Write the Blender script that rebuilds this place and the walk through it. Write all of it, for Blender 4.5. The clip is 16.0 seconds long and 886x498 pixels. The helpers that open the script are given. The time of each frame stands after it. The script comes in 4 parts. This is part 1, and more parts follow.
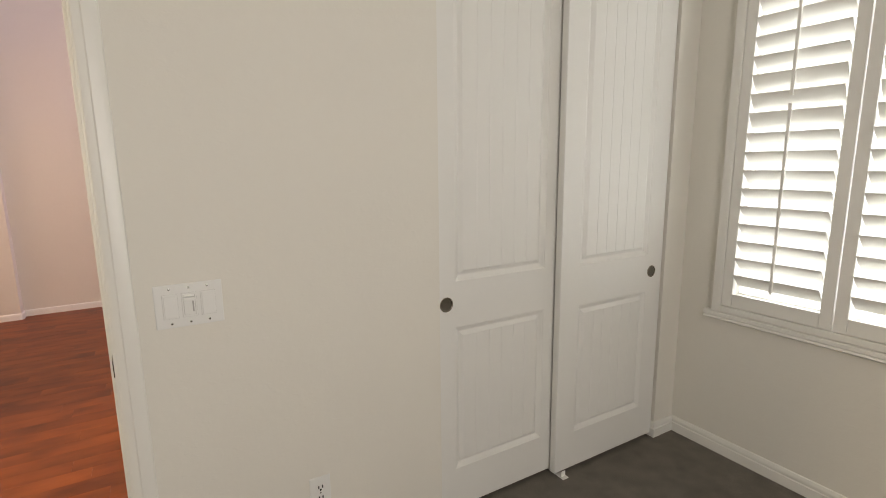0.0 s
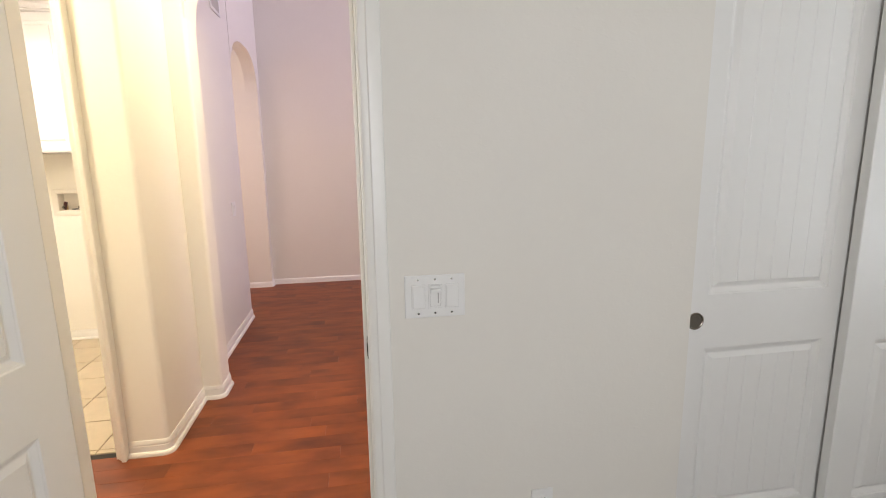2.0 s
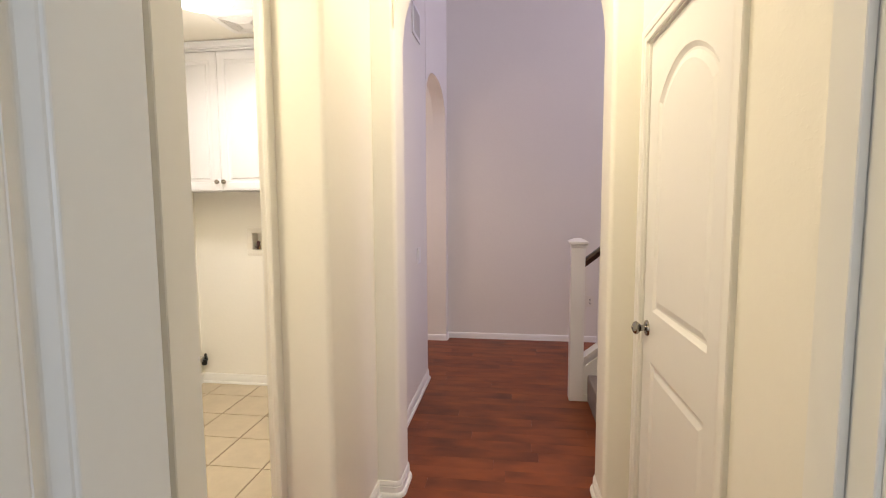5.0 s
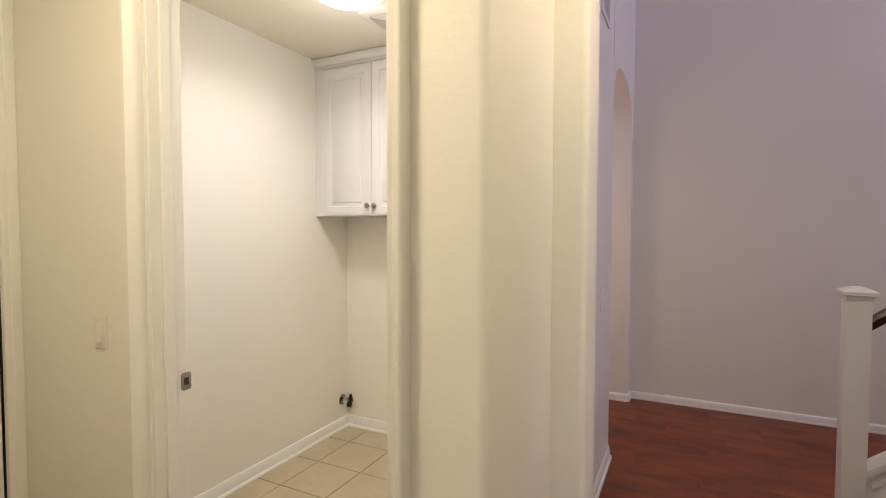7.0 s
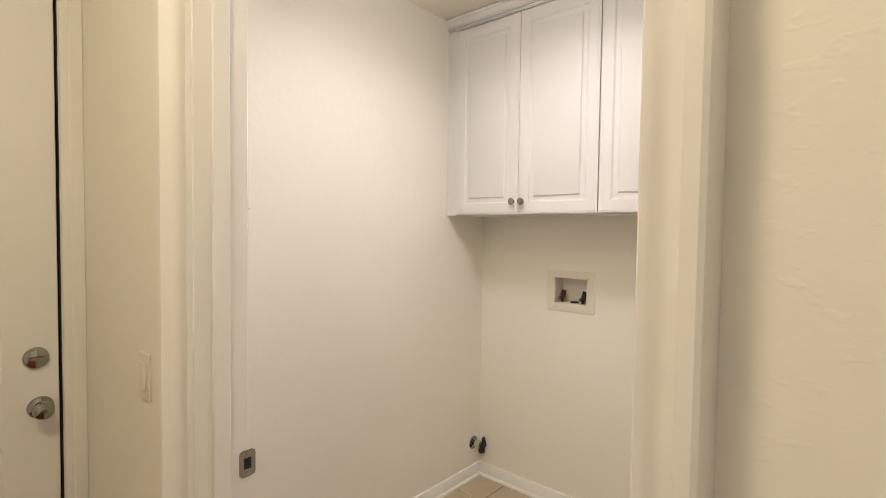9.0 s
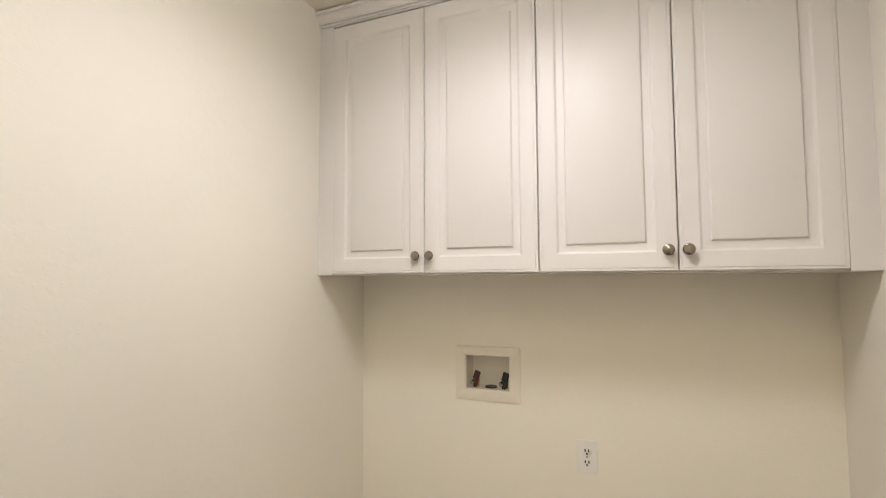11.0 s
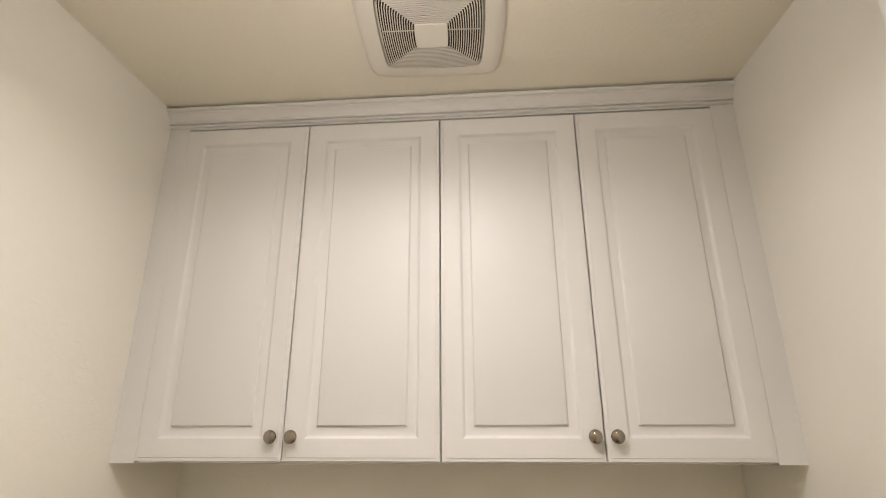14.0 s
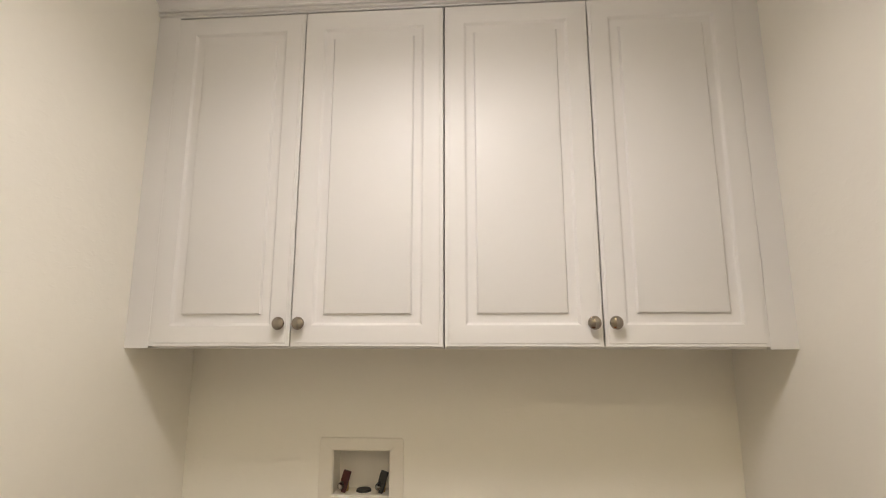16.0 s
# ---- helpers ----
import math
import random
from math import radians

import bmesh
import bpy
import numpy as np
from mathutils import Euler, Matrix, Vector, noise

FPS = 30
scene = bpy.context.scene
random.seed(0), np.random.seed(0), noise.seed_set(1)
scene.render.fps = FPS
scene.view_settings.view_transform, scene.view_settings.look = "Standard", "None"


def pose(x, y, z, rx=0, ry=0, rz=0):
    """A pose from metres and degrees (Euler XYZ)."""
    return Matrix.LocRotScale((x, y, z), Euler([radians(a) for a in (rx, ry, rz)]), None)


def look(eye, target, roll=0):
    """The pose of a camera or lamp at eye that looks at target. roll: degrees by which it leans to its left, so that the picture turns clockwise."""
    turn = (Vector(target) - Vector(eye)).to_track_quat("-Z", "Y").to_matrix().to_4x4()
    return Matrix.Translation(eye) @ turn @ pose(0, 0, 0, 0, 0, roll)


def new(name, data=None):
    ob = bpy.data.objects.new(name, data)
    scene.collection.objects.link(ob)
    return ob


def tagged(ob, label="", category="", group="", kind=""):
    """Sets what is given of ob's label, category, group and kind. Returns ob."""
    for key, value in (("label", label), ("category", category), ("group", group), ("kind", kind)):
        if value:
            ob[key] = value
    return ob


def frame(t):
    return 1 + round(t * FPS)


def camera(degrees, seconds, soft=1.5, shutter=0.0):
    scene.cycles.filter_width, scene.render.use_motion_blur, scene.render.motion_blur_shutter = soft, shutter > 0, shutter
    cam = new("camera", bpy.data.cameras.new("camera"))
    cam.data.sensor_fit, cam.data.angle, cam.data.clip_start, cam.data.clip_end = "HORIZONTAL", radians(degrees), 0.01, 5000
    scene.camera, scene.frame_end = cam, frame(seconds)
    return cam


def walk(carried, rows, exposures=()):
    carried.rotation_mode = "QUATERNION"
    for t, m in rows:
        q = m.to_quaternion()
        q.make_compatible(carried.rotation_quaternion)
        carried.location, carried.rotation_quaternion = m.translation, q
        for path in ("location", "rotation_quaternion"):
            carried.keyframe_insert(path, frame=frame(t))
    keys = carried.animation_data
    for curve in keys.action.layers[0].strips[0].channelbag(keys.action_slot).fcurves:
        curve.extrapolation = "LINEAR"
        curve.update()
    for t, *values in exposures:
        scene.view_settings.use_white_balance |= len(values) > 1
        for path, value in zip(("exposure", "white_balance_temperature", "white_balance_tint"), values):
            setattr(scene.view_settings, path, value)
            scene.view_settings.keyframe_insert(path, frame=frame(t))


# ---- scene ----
cam = camera(83.9, 16.0, soft=1.0)
PATH = [
    (0, (0.016, -1.499, 1.437), (1.022, 0.195, 1.091), -0.6),
    (0.5, (-0.014, -1.447, 1.437), (0.819, 0.335, 1.078), -0.7),
    (1, (-0.038, -1.417, 1.437), (0.596, 0.444, 1.071), -0.7),
    (1.5, (-0.07, -1.38, 1.435), (0.392, 0.531, 1.07), -0.8),
    (2, (-0.114, -1.322, 1.437), (0.215, 0.617, 1.073), -0.8),
    (2.5, (-0.2, -1.203, 1.434), (0.011, 0.753, 1.078), -0.6),
    (3, (-0.278, -1.103, 1.433), (-0.121, 0.861, 1.091), -0.6),
    (3.5, (-0.351, -1.017, 1.443), (-0.315, 0.96, 1.148), -0.3),
    (4, (-0.386, -0.889, 1.422), (-0.496, 1.092, 1.169), -0.4),
    (4.2, (-0.397, -0.808, 1.417), (-0.565, 1.172, 1.182), -0.3),
    (6.3, (-0.622, -0.091, 1.415), (-1.15, 1.833, 1.288), -0.1),
    (6.5, (-0.650, -0.017, 1.43), (-1.276, 1.879, 1.313), 0.2),
    (7, (-0.716, 0.149, 1.429), (-1.604, 1.94, 1.349), 0.1),
    (7.5, (-0.824, 0.344, 1.415), (-1.974, 1.979, 1.343), 0.2),
    (8, (-0.949, 0.501, 1.435), (-2.268, 2.003, 1.354), 0.7),
    (8.2, (-0.987, 0.541, 1.436), (-2.324, 2.026, 1.352), 0.8),
    (10.3, (-1.632, 0.995, 1.432), (-2.651, 2.716, 1.458), -0.0),
    (10.5, (-1.687, 1.030, 1.44), (-2.603, 2.805, 1.493), -0.1),
    (11, (-1.758, 1.175, 1.491), (-2.537, 3.012, 1.619), -0.2),
    (11.5, (-1.812, 1.266, 1.547), (-2.488, 3.126, 1.835), -0.2),
    (12, (-1.856, 1.286, 1.582), (-2.426, 3.155, 2.01), -0.5),
    (12.5, (-1.89, 1.305, 1.598), (-2.283, 3.189, 2.142), -0.4),
    (13, (-1.931, 1.35, 1.621), (-2.186, 3.24, 2.223), -0.4),
    (13.5, (-1.967, 1.404, 1.642), (-2.127, 3.302, 2.252), -0.3),
    (14, (-1.979, 1.422, 1.646), (-2.118, 3.323, 2.252), -0.3),
    (14.5, (-1.982, 1.423, 1.626), (-2.122, 3.327, 2.224), -0.3),
    (15, (-1.977, 1.431, 1.599), (-2.118, 3.346, 2.158), -0.3),
    (15.5, (-1.986, 1.44, 1.573), (-2.126, 3.379, 2.042), -0.1),
    (16, (-1.991, 1.454, 1.544), (-2.136, 3.419, 1.891), -0.0),
]
walk(cam, [(t, look(eye, target, roll)) for t, eye, target, roll in PATH],
     exposures=[(0.0, -0.05, 7850, 14), (0.4, 0.08, 7550, 15), (1.0, 0.14, 7250, 15), (2.0, 0.14, 6850, 14), (3.0, 0.05, 6500, 13), (3.5, 0.0, 6450, 13), (4.2, -0.20, 6450, 13),
                (6.3, -0.36, 6400, 10), (7.0, -0.72, 6450, 13), (8.2, -0.82, 6450, 15), (10.3, -0.96, 6300, 12), (11.6, -0.95, 6300, 12), (12.2, -0.95, 6350, 12), (13.0, -1.08, 6450, 12), (16.0, -1.12, 6500, 12)])

# ---------------------------------------------------------------- light
world = bpy.data.worlds.new("sky")
scene.world = world
world.use_nodes = True
wn = world.node_tree.nodes
sky = wn.new("ShaderNodeTexSky")
sky.sky_type = "NISHITA"
sky.sun_disc = False
sky.sun_elevation, sky.sun_rotation = radians(50), radians(200)
world.node_tree.links.new(sky.outputs[0], wn["Background"].inputs[0])
wn["Background"].inputs[1].default_value = 0.1


def area(name, m, sx, sy, watts, colour, shape="RECTANGLE", spread=180):
    data = bpy.data.lights.new(name, "AREA")
    data.shape, data.size, data.size_y, data.energy, data.color = shape, sx, sy, watts, colour
    data.spread = radians(spread)
    ob = new(name, data)
    ob.matrix_world = m
    return ob


def point(name, at, watts, colour, radius):
    data = bpy.data.lights.new(name, "POINT")
    data.energy, data.color, data.shadow_soft_size = watts, colour, radius
    ob = new(name, data)
    ob.location = at
    return ob


# daylight in the bedroom window, behind the shutters
area("window_daylight", look((2.56, -0.67, 1.45), (1.0, -0.67, 1.35)), 1.0, 1.4, 18, (0.76, 0.88, 1.0))
# unseen fill light added behind the viewer, with no window of its own
area("rear_fill_light", look((0.2, -3.32, 1.5), (0.0, 0.0, 1.3)), 1.5, 1.2, 39, (0.88, 0.93, 1.0))
# two lamps in the ceiling of the lobby
area("lobby_lamp_light_west", look((-1.66, 0.45, 2.76), (-1.66, 0.45, 0.0)), 0.26, 0.26, 29, (1.0, 0.85, 0.575), "DISK")
area("lobby_lamp_light_east", look((-0.50, 1.36, 2.76), (-0.50, 1.36, 0.0)), 0.26, 0.26, 19, (1.0, 0.84, 0.565), "DISK")
# lamp of the laundry room
area("laundry_lamp_light", look((-2.10, 1.975, 2.42), (-2.10, 1.975, 0.0)), 0.32, 0.32, 16.5, (1.0, 0.928, 0.885), "DISK", 164)
point("laundry_lamp_glow", (-2.10, 1.975, 2.31), 7.0, (1.0, 0.928, 0.885), 0.12)
# tall stair window, high in the stairwell
area("stair_window_daylight", look((3.9, 3.3, 4.1), (-1.1, 3.2, 3.1)), 1.4, 1.6, 90, (0.78, 0.69, 1.0))
# warm fill light added past the side archway, for its reveal and the end wall
area("passage_fill_light", look((-2.70, 3.75, 1.7), (0.0, 4.2, 1.3)), 1.0, 1.6, 19, (1.0, 0.72, 0.63))


# ---------------------------------------------------------------- materials
def material(name, colour, rough=0.5, metal=0.0, spread=0.06, scale=3.0, bump=0.0, bump_scale=80.0, fine=0.03, coat=0.0, spec=0.5, daub=0.0):
    m = bpy.data.materials.new(name)
    m.use_nodes = True
    nt = m.node_tree
    n, l = nt.nodes, nt.links
    b = n["Principled BSDF"]
    b.inputs["Roughness"].default_value = rough
    b.inputs["Metallic"].default_value = metal
    b.inputs["Specular IOR Level"].default_value = spec
    b.inputs["Coat Weight"].default_value = coat
    geo = n.new("ShaderNodeNewGeometry")
    big, small = n.new("ShaderNodeTexNoise"), n.new("ShaderNodeTexNoise")
    big.inputs["Scale"].default_value, big.inputs["Detail"].default_value = scale, 4
    small.inputs["Scale"].default_value, small.inputs["Detail"].default_value = bump_scale, 3
    for t in (big, small):
        l.new(geo.outputs["Position"], t.inputs["Vector"])
    mix = n.new("ShaderNodeMix")
    mix.data_type = "RGBA"
    mix.inputs[6].default_value = (*[min(1, c * (1 + spread)) for c in colour], 1)
    mix.inputs[7].default_value = (*[c * (1 - spread) for c in colour], 1)
    l.new(big.outputs["Fac"], mix.inputs[0])
    mix2 = n.new("ShaderNodeMix")
    mix2.data_type, mix2.blend_type = "RGBA", "MULTIPLY"
    ramp = n.new("ShaderNodeMapRange")
    ramp.inputs[3].default_value, ramp.inputs[4].default_value = 1 - 2 * fine, 1.0
    l.new(small.outputs["Fac"], ramp.inputs[0])
    mix2.inputs[0].default_value = 1.0
    l.new(mix.outputs[2], mix2.inputs[6])
    l.new(ramp.outputs[0], mix2.inputs[7])
    l.new(mix2.outputs[2], b.inputs["Base Color"])
    rr = n.new("ShaderNodeMapRange")
    rr.inputs[3].default_value, rr.inputs[4].default_value = rough * 0.88, min(1, rough * 1.12)
    l.new(big.outputs["Fac"], rr.inputs[0])
    l.new(rr.outputs[0], b.inputs["Roughness"])
    if bump:
        bp = n.new("ShaderNodeBump")
        bp.inputs["Strength"].default_value, bp.inputs["Distance"].default_value = bump, 0.004
        l.new(small.outputs["Fac"], bp.inputs["Height"])
        l.new(bp.outputs[0], b.inputs["Normal"])
        if daub:
            # trowel daubs: sparse raised flecks, longer than high
            mp, fl, th, ad = n.new("ShaderNodeMapping"), n.new("ShaderNodeTexNoise"), n.new("ShaderNodeMapRange"), n.new("ShaderNodeMath")
            mp.inputs["Scale"].default_value, mp.inputs["Rotation"].default_value = (26, 26, 52), (0.5, 0.4, 0.0)
            fl.inputs["Scale"].default_value, fl.inputs["Detail"].default_value = 1.6, 2
            th.inputs[1].default_value, th.inputs[2].default_value, th.inputs[4].default_value = 0.60, 0.68, daub
            ad.operation = "ADD"
            l.new(geo.outputs["Position"], mp.inputs["Vector"])
            l.new(mp.outputs[0], fl.inputs["Vector"])
            l.new(fl.outputs["Fac"], th.inputs[0])
            l.new(th.outputs[0], ad.inputs[0])
            l.new(small.outputs["Fac"], ad.inputs[1])
            l.new(ad.outputs[0], bp.inputs["Height"])
    return m


def glow(name, colour, strength):
    m = bpy.data.materials.new(name)
    m.use_nodes = True
    b = m.node_tree.nodes["Principled BSDF"]
    b.inputs["Base Color"].default_value = (*colour, 1)
    b.inputs["Emission Color"].default_value = (*colour, 1)
    b.inputs["Emission Strength"].default_value = strength
    return m


def wood(name, dark, light, rough=0.3, grain=(2.0, 26.0, 26.0), by_object=0.5, coat=0.2, figure=0.6, blotch=(5.0, 5.0, 5.0)):
    """Stained boards whose grain runs along x; each board object has its own tone."""
    m = bpy.data.materials.new(name)
    m.use_nodes = True
    nt = m.node_tree
    n, l = nt.nodes, nt.links
    b = n["Principled BSDF"]
    b.inputs["Roughness"].default_value, b.inputs["Coat Weight"].default_value = rough, coat
    b.inputs["Coat Roughness"].default_value = 0.25
    b.inputs["Specular IOR Level"].default_value = 0.38
    geo, info, mp = n.new("ShaderNodeNewGeometry"), n.new("ShaderNodeObjectInfo"), n.new("ShaderNodeMapping")
    mp.inputs["Scale"].default_value = grain
    sh = n.new("ShaderNodeVectorMath")
    sh.operation = "MULTIPLY_ADD"
    sh.inputs[1].default_value = (17.0, 9.0, 5.0)
    l.new(info.outputs["Random"], sh.inputs[0])
    l.new(geo.outputs["Position"], sh.inputs[2])
    l.new(sh.outputs[0], mp.inputs["Vector"])
    fig, cloud = n.new("ShaderNodeTexNoise"), n.new("ShaderNodeTexNoise")
    fig.inputs["Detail"].default_value, fig.inputs["Roughness"].default_value = 6, 0.65
    fig.inputs["Scale"].default_value = 1.6
    cloud.inputs["Scale"].default_value, cloud.inputs["Detail"].default_value = 1.0, 3
    l.new(mp.outputs[0], fig.inputs["Vector"])
    mb = n.new("ShaderNodeMapping")
    mb.inputs["Scale"].default_value = blotch
    l.new(sh.outputs[0], mb.inputs["Vector"])
    l.new(mb.outputs[0], cloud.inputs["Vector"])
    add = n.new("ShaderNodeMath")
    add.operation = "MULTIPLY_ADD"
    add.inputs[1].default_value = by_object
    l.new(info.outputs["Random"], add.inputs[0])
    half = n.new("ShaderNodeMath")
    half.operation = "MULTIPLY_ADD"
    half.inputs[1].default_value = figure
    l.new(fig.outputs["Fac"], half.inputs[0])
    c2 = n.new("ShaderNodeMath")
    c2.operation, c2.inputs[1].default_value = "MULTIPLY", 1.05 - figure
    l.new(cloud.outputs["Fac"], c2.inputs[0])
    l.new(c2.outputs[0], half.inputs[2])
    l.new(half.outputs[0], add.inputs[2])
    ramp = n.new("ShaderNodeValToRGB")
    ramp.color_ramp.elements[0].position, ramp.color_ramp.elements[1].position = 0.35, 1.05
    ramp.color_ramp.elements[0].color, ramp.color_ramp.elements[1].color = (*dark, 1), (*light, 1)
    l.new(add.outputs[0], ramp.inputs[0])
    l.new(ramp.outputs[0], b.inputs["Base Color"])
    bp = n.new("ShaderNodeBump")
    bp.inputs["Strength"].default_value, bp.inputs["Distance"].default_value = 0.15, 0.001
    l.new(fig.outputs["Fac"], bp.inputs["Height"])
    l.new(bp.outputs[0], b.inputs["Normal"])
    return m


WALL = material("wall_paint", (0.80, 0.775, 0.715), 0.62, spread=0.02, scale=2.0, bump=0.13, bump_scale=38, fine=0.01, spec=0.35, daub=0.35)
CREAM_WALL = material("cream_wall_paint", (0.85, 0.825, 0.745), 0.62, spread=0.02, scale=2.0, bump=0.16, bump_scale=38, fine=0.01, spec=0.35, daub=0.26)
CREAM_CEIL = material("cream_ceiling_paint", (0.83, 0.785, 0.67), 0.8, spread=0.02, scale=2.0, bump=0.3, bump_scale=70, fine=0.01, spec=0.2)
CEIL = material("ceiling_paint", (0.80, 0.775, 0.72), 0.8, spread=0.02, scale=2.0, bump=0.3, bump_scale=70, fine=0.01, spec=0.2)
TRIM = material("trim_paint", (0.84, 0.83, 0.79), 0.32, spread=0.015, scale=4.0, bump=0.03, bump_scale=30, fine=0.01)
DOOR = material("door_paint", (0.83, 0.825, 0.80), 0.36, spread=0.015, scale=4.0, bump=0.04, bump_scale=45, fine=0.01)
CAB = material("cabinet_thermofoil", (0.74, 0.729, 0.716), 0.33, spec=0.14, spread=0.01, scale=3.0, bump=0.015, bump_scale=60, fine=0.008)
PLASTIC = material("white_plastic", (0.82, 0.82, 0.80), 0.35, spread=0.01, scale=20.0, fine=0.01)
SEAM = material("plastic_seam", (0.42, 0.41, 0.39), 0.7, spread=0.05, scale=40.0)
CUP = material("dark_nickel", (0.22, 0.205, 0.185), 0.22, 1.0, spread=0.08, scale=60.0)
FAN_WHITE = material("aged_white_plastic", (0.79, 0.755, 0.675), 0.48, spread=0.02, scale=6.0, fine=0.01)
STAIR_CARPET = material("stair_carpet", (0.40, 0.345, 0.31), 0.95, spread=0.18, scale=9.0, bump=1.0, bump_scale=420, fine=0.25, spec=0.1)
NICKEL = material("brushed_nickel", (0.33, 0.295, 0.255), 0.16, 1.0, spread=0.05, scale=60.0, bump=0.05, bump_scale=400)
SATIN = material("satin_silver", (0.62, 0.61, 0.59), 0.28, 1.0, spread=0.04, scale=40.0)
CHROME = material("chrome", (0.36, 0.35, 0.33), 0.08, 1.0, spread=0.03, scale=40.0)
BLACK = material("black_plastic", (0.012, 0.012, 0.012), 0.45, spread=0.1, scale=40.0)
DARK = material("dark_gap", (0.018, 0.016, 0.014), 0.8, spread=0.1, scale=20.0)
RED = material("red_plastic", (0.055, 0.007, 0.007), 0.4, spread=0.1, scale=40.0)
BRASS = material("brass", (0.60, 0.42, 0.18), 0.3, 1.0, spread=0.06, scale=60.0)
CARPET = material("grey_carpet", (0.26, 0.235, 0.205), 0.95, spread=0.34, scale=11.0, bump=1.0, bump_scale=420, fine=0.25, spec=0.1)
TILE = material("beige_tile", (0.52, 0.435, 0.305), 0.34, spread=0.16, scale=7.0, bump=0.06, bump_scale=30, fine=0.06)
GROUT = material("grout", (0.20, 0.16, 0.115), 0.9, spread=0.15, scale=12.0, bump=0.2, bump_scale=200)
FLOOR_WOOD = wood("red_brown_boards", (0.098, 0.0215, 0.0074), (0.345, 0.092, 0.0245), rough=0.42, by_object=0.12, coat=0.0, figure=0.12, grain=(1.6, 12.0, 12.0), blotch=(3.6, 7.0, 7.0))
RAIL_WOOD = wood("dark_rail_wood", (0.028, 0.010, 0.006), (0.10, 0.036, 0.020), rough=0.22, by_object=0.1)
LAMP_GLASS = glow("lamp_glass", (1.0, 0.92, 0.82), 8.0)
OUTSIDE = glow("bright_outdoors", (0.84, 0.92, 1.0), 1.45)
LCD = glow("blue_display", (0.005, 0.075, 0.80), 0.95)


# ---------------------------------------------------------------- mesh helpers
def box(x0, x1, y0, y1, z0, z1, bevel=0.0, segs=2, bm=None):
    b = bmesh.new()
    v = [b.verts.new((x, y, z)) for x in (x0, x1) for y in (y0, y1) for z in (z0, z1)]
    for f in ((0, 1, 3, 2), (4, 6, 7, 5), (0, 4, 5, 1), (2, 3, 7, 6), (0, 2, 6, 4), (1, 5, 7, 3)):
        b.faces.new([v[i] for i in f])
    if bevel:
        bmesh.ops.bevel(b, geom=list(b.edges), offset=bevel, segments=segs, affect="EDGES", profile=0.6)
    bmesh.ops.recalc_face_normals(b, faces=list(b.faces))
    return join(bm, b) if bm is not None else b


def join(bm, *others):
    for o in others:
        me = bpy.data.meshes.new("tmp")
        o.to_mesh(me)
        o.free()
        bm.from_mesh(me)
        bpy.data.meshes.remove(me)
    return bm


def moved(bm, m):
    bm.transform(m)
    return bm


def mesh_of(name, bm, mat, smooth=False):
    me = bpy.data.meshes.new(name)
    bm.to_mesh(me)
    bm.free()
    me.materials.append(mat)
    if smooth:
        for p in me.polygons:
            p.use_smooth = True
        me.set_sharp_from_angle(angle=radians(35))
    return me


def part(name, bm, mat, parent, label="", smooth=False):
    ob = new(name, mesh_of(name, bm, mat, smooth))
    ob.parent = parent
    if label:
        tagged(ob, label)
    return ob


def thing(name, at, label, category, rz=0.0, group="", kind=""):
    ob = new(name)
    ob.matrix_world = pose(*at, 0, 0, rz)
    ob.empty_display_size = 0.05
    return tagged(ob, label, category, group, kind)


def setting(name, bm, mat, label, category, smooth=False):
    ob = new(name, mesh_of(name, bm, mat, smooth))
    return tagged(ob, label, category, kind="structure")


def prism(points, z0, z1, bm=None):
    b = bmesh.new()
    lo = [b.verts.new((x, y, z0)) for x, y in points]
    hi = [b.verts.new((x, y, z1)) for x, y in points]
    n = len(points)
    for i in range(n):
        b.faces.new((lo[i], lo[(i + 1) % n], hi[(i + 1) % n], hi[i]))
    b.faces.new(lo[::-1])
    b.faces.new(hi)
    bmesh.ops.recalc_face_normals(b, faces=list(b.faces))
    return join(bm, b) if bm is not None else b


def rounded(points, radii, steps=6):
    """A plan outline or open line with the corners of given radius rounded; radius 0 keeps the corner."""
    out = []
    n = len(points)
    for i, (p, r) in enumerate(zip(points, radii)):
        if not r:
            out.append(p)
            continue
        p, a, c = Vector(p), Vector(points[i - 1]), Vector(points[(i + 1) % n])
        u, w = (a - p).normalized(), (c - p).normalized()
        half = u.angle(w) / 2
        d = r / math.tan(half)
        mid = p + (u + w).normalized() * (r / math.sin(half))
        s, e = p + u * d - mid, p + w * d - mid
        for k in range(steps + 1):
            t = k / steps
            q = (s * (1 - t) + e * t).normalized() * r
            out.append(tuple(mid + q))
    return out


def sweep(path, prof, place, bm=None, ends=True):
    """Runs a profile (offset to the left of travel, height) along a plane path; place maps (u, v, height) to a point."""
    b = bmesh.new()
    rings = []
    n = len(path)
    for i, p in enumerate(path):
        p = Vector(p)
        d0 = (p - Vector(path[i - 1])).normalized() if i else None
        d1 = (Vector(path[i + 1]) - p).normalized() if i < n - 1 else None
        d0, d1 = d0 or d1, d1 or d0
        n0, n1 = Vector((-d0.y, d0.x)), Vector((-d1.y, d1.x))
        m = (n0 + n1).normalized()
        m = m / max(0.2, m.dot(n0))
        rings.append([b.verts.new(place(*(p + m * a), h)) for a, h in prof])
    k = len(prof)
    for r0, r1 in zip(rings, rings[1:]):
        for j in range(k):
            b.faces.new((r0[j], r0[(j + 1) % k], r1[(j + 1) % k], r1[j]))
    if ends:
        b.faces.new(rings[0][::-1])
        b.faces.new(rings[-1])
    bmesh.ops.recalc_face_normals(b, faces=list(b.faces))
    return join(bm, b) if bm is not None else b


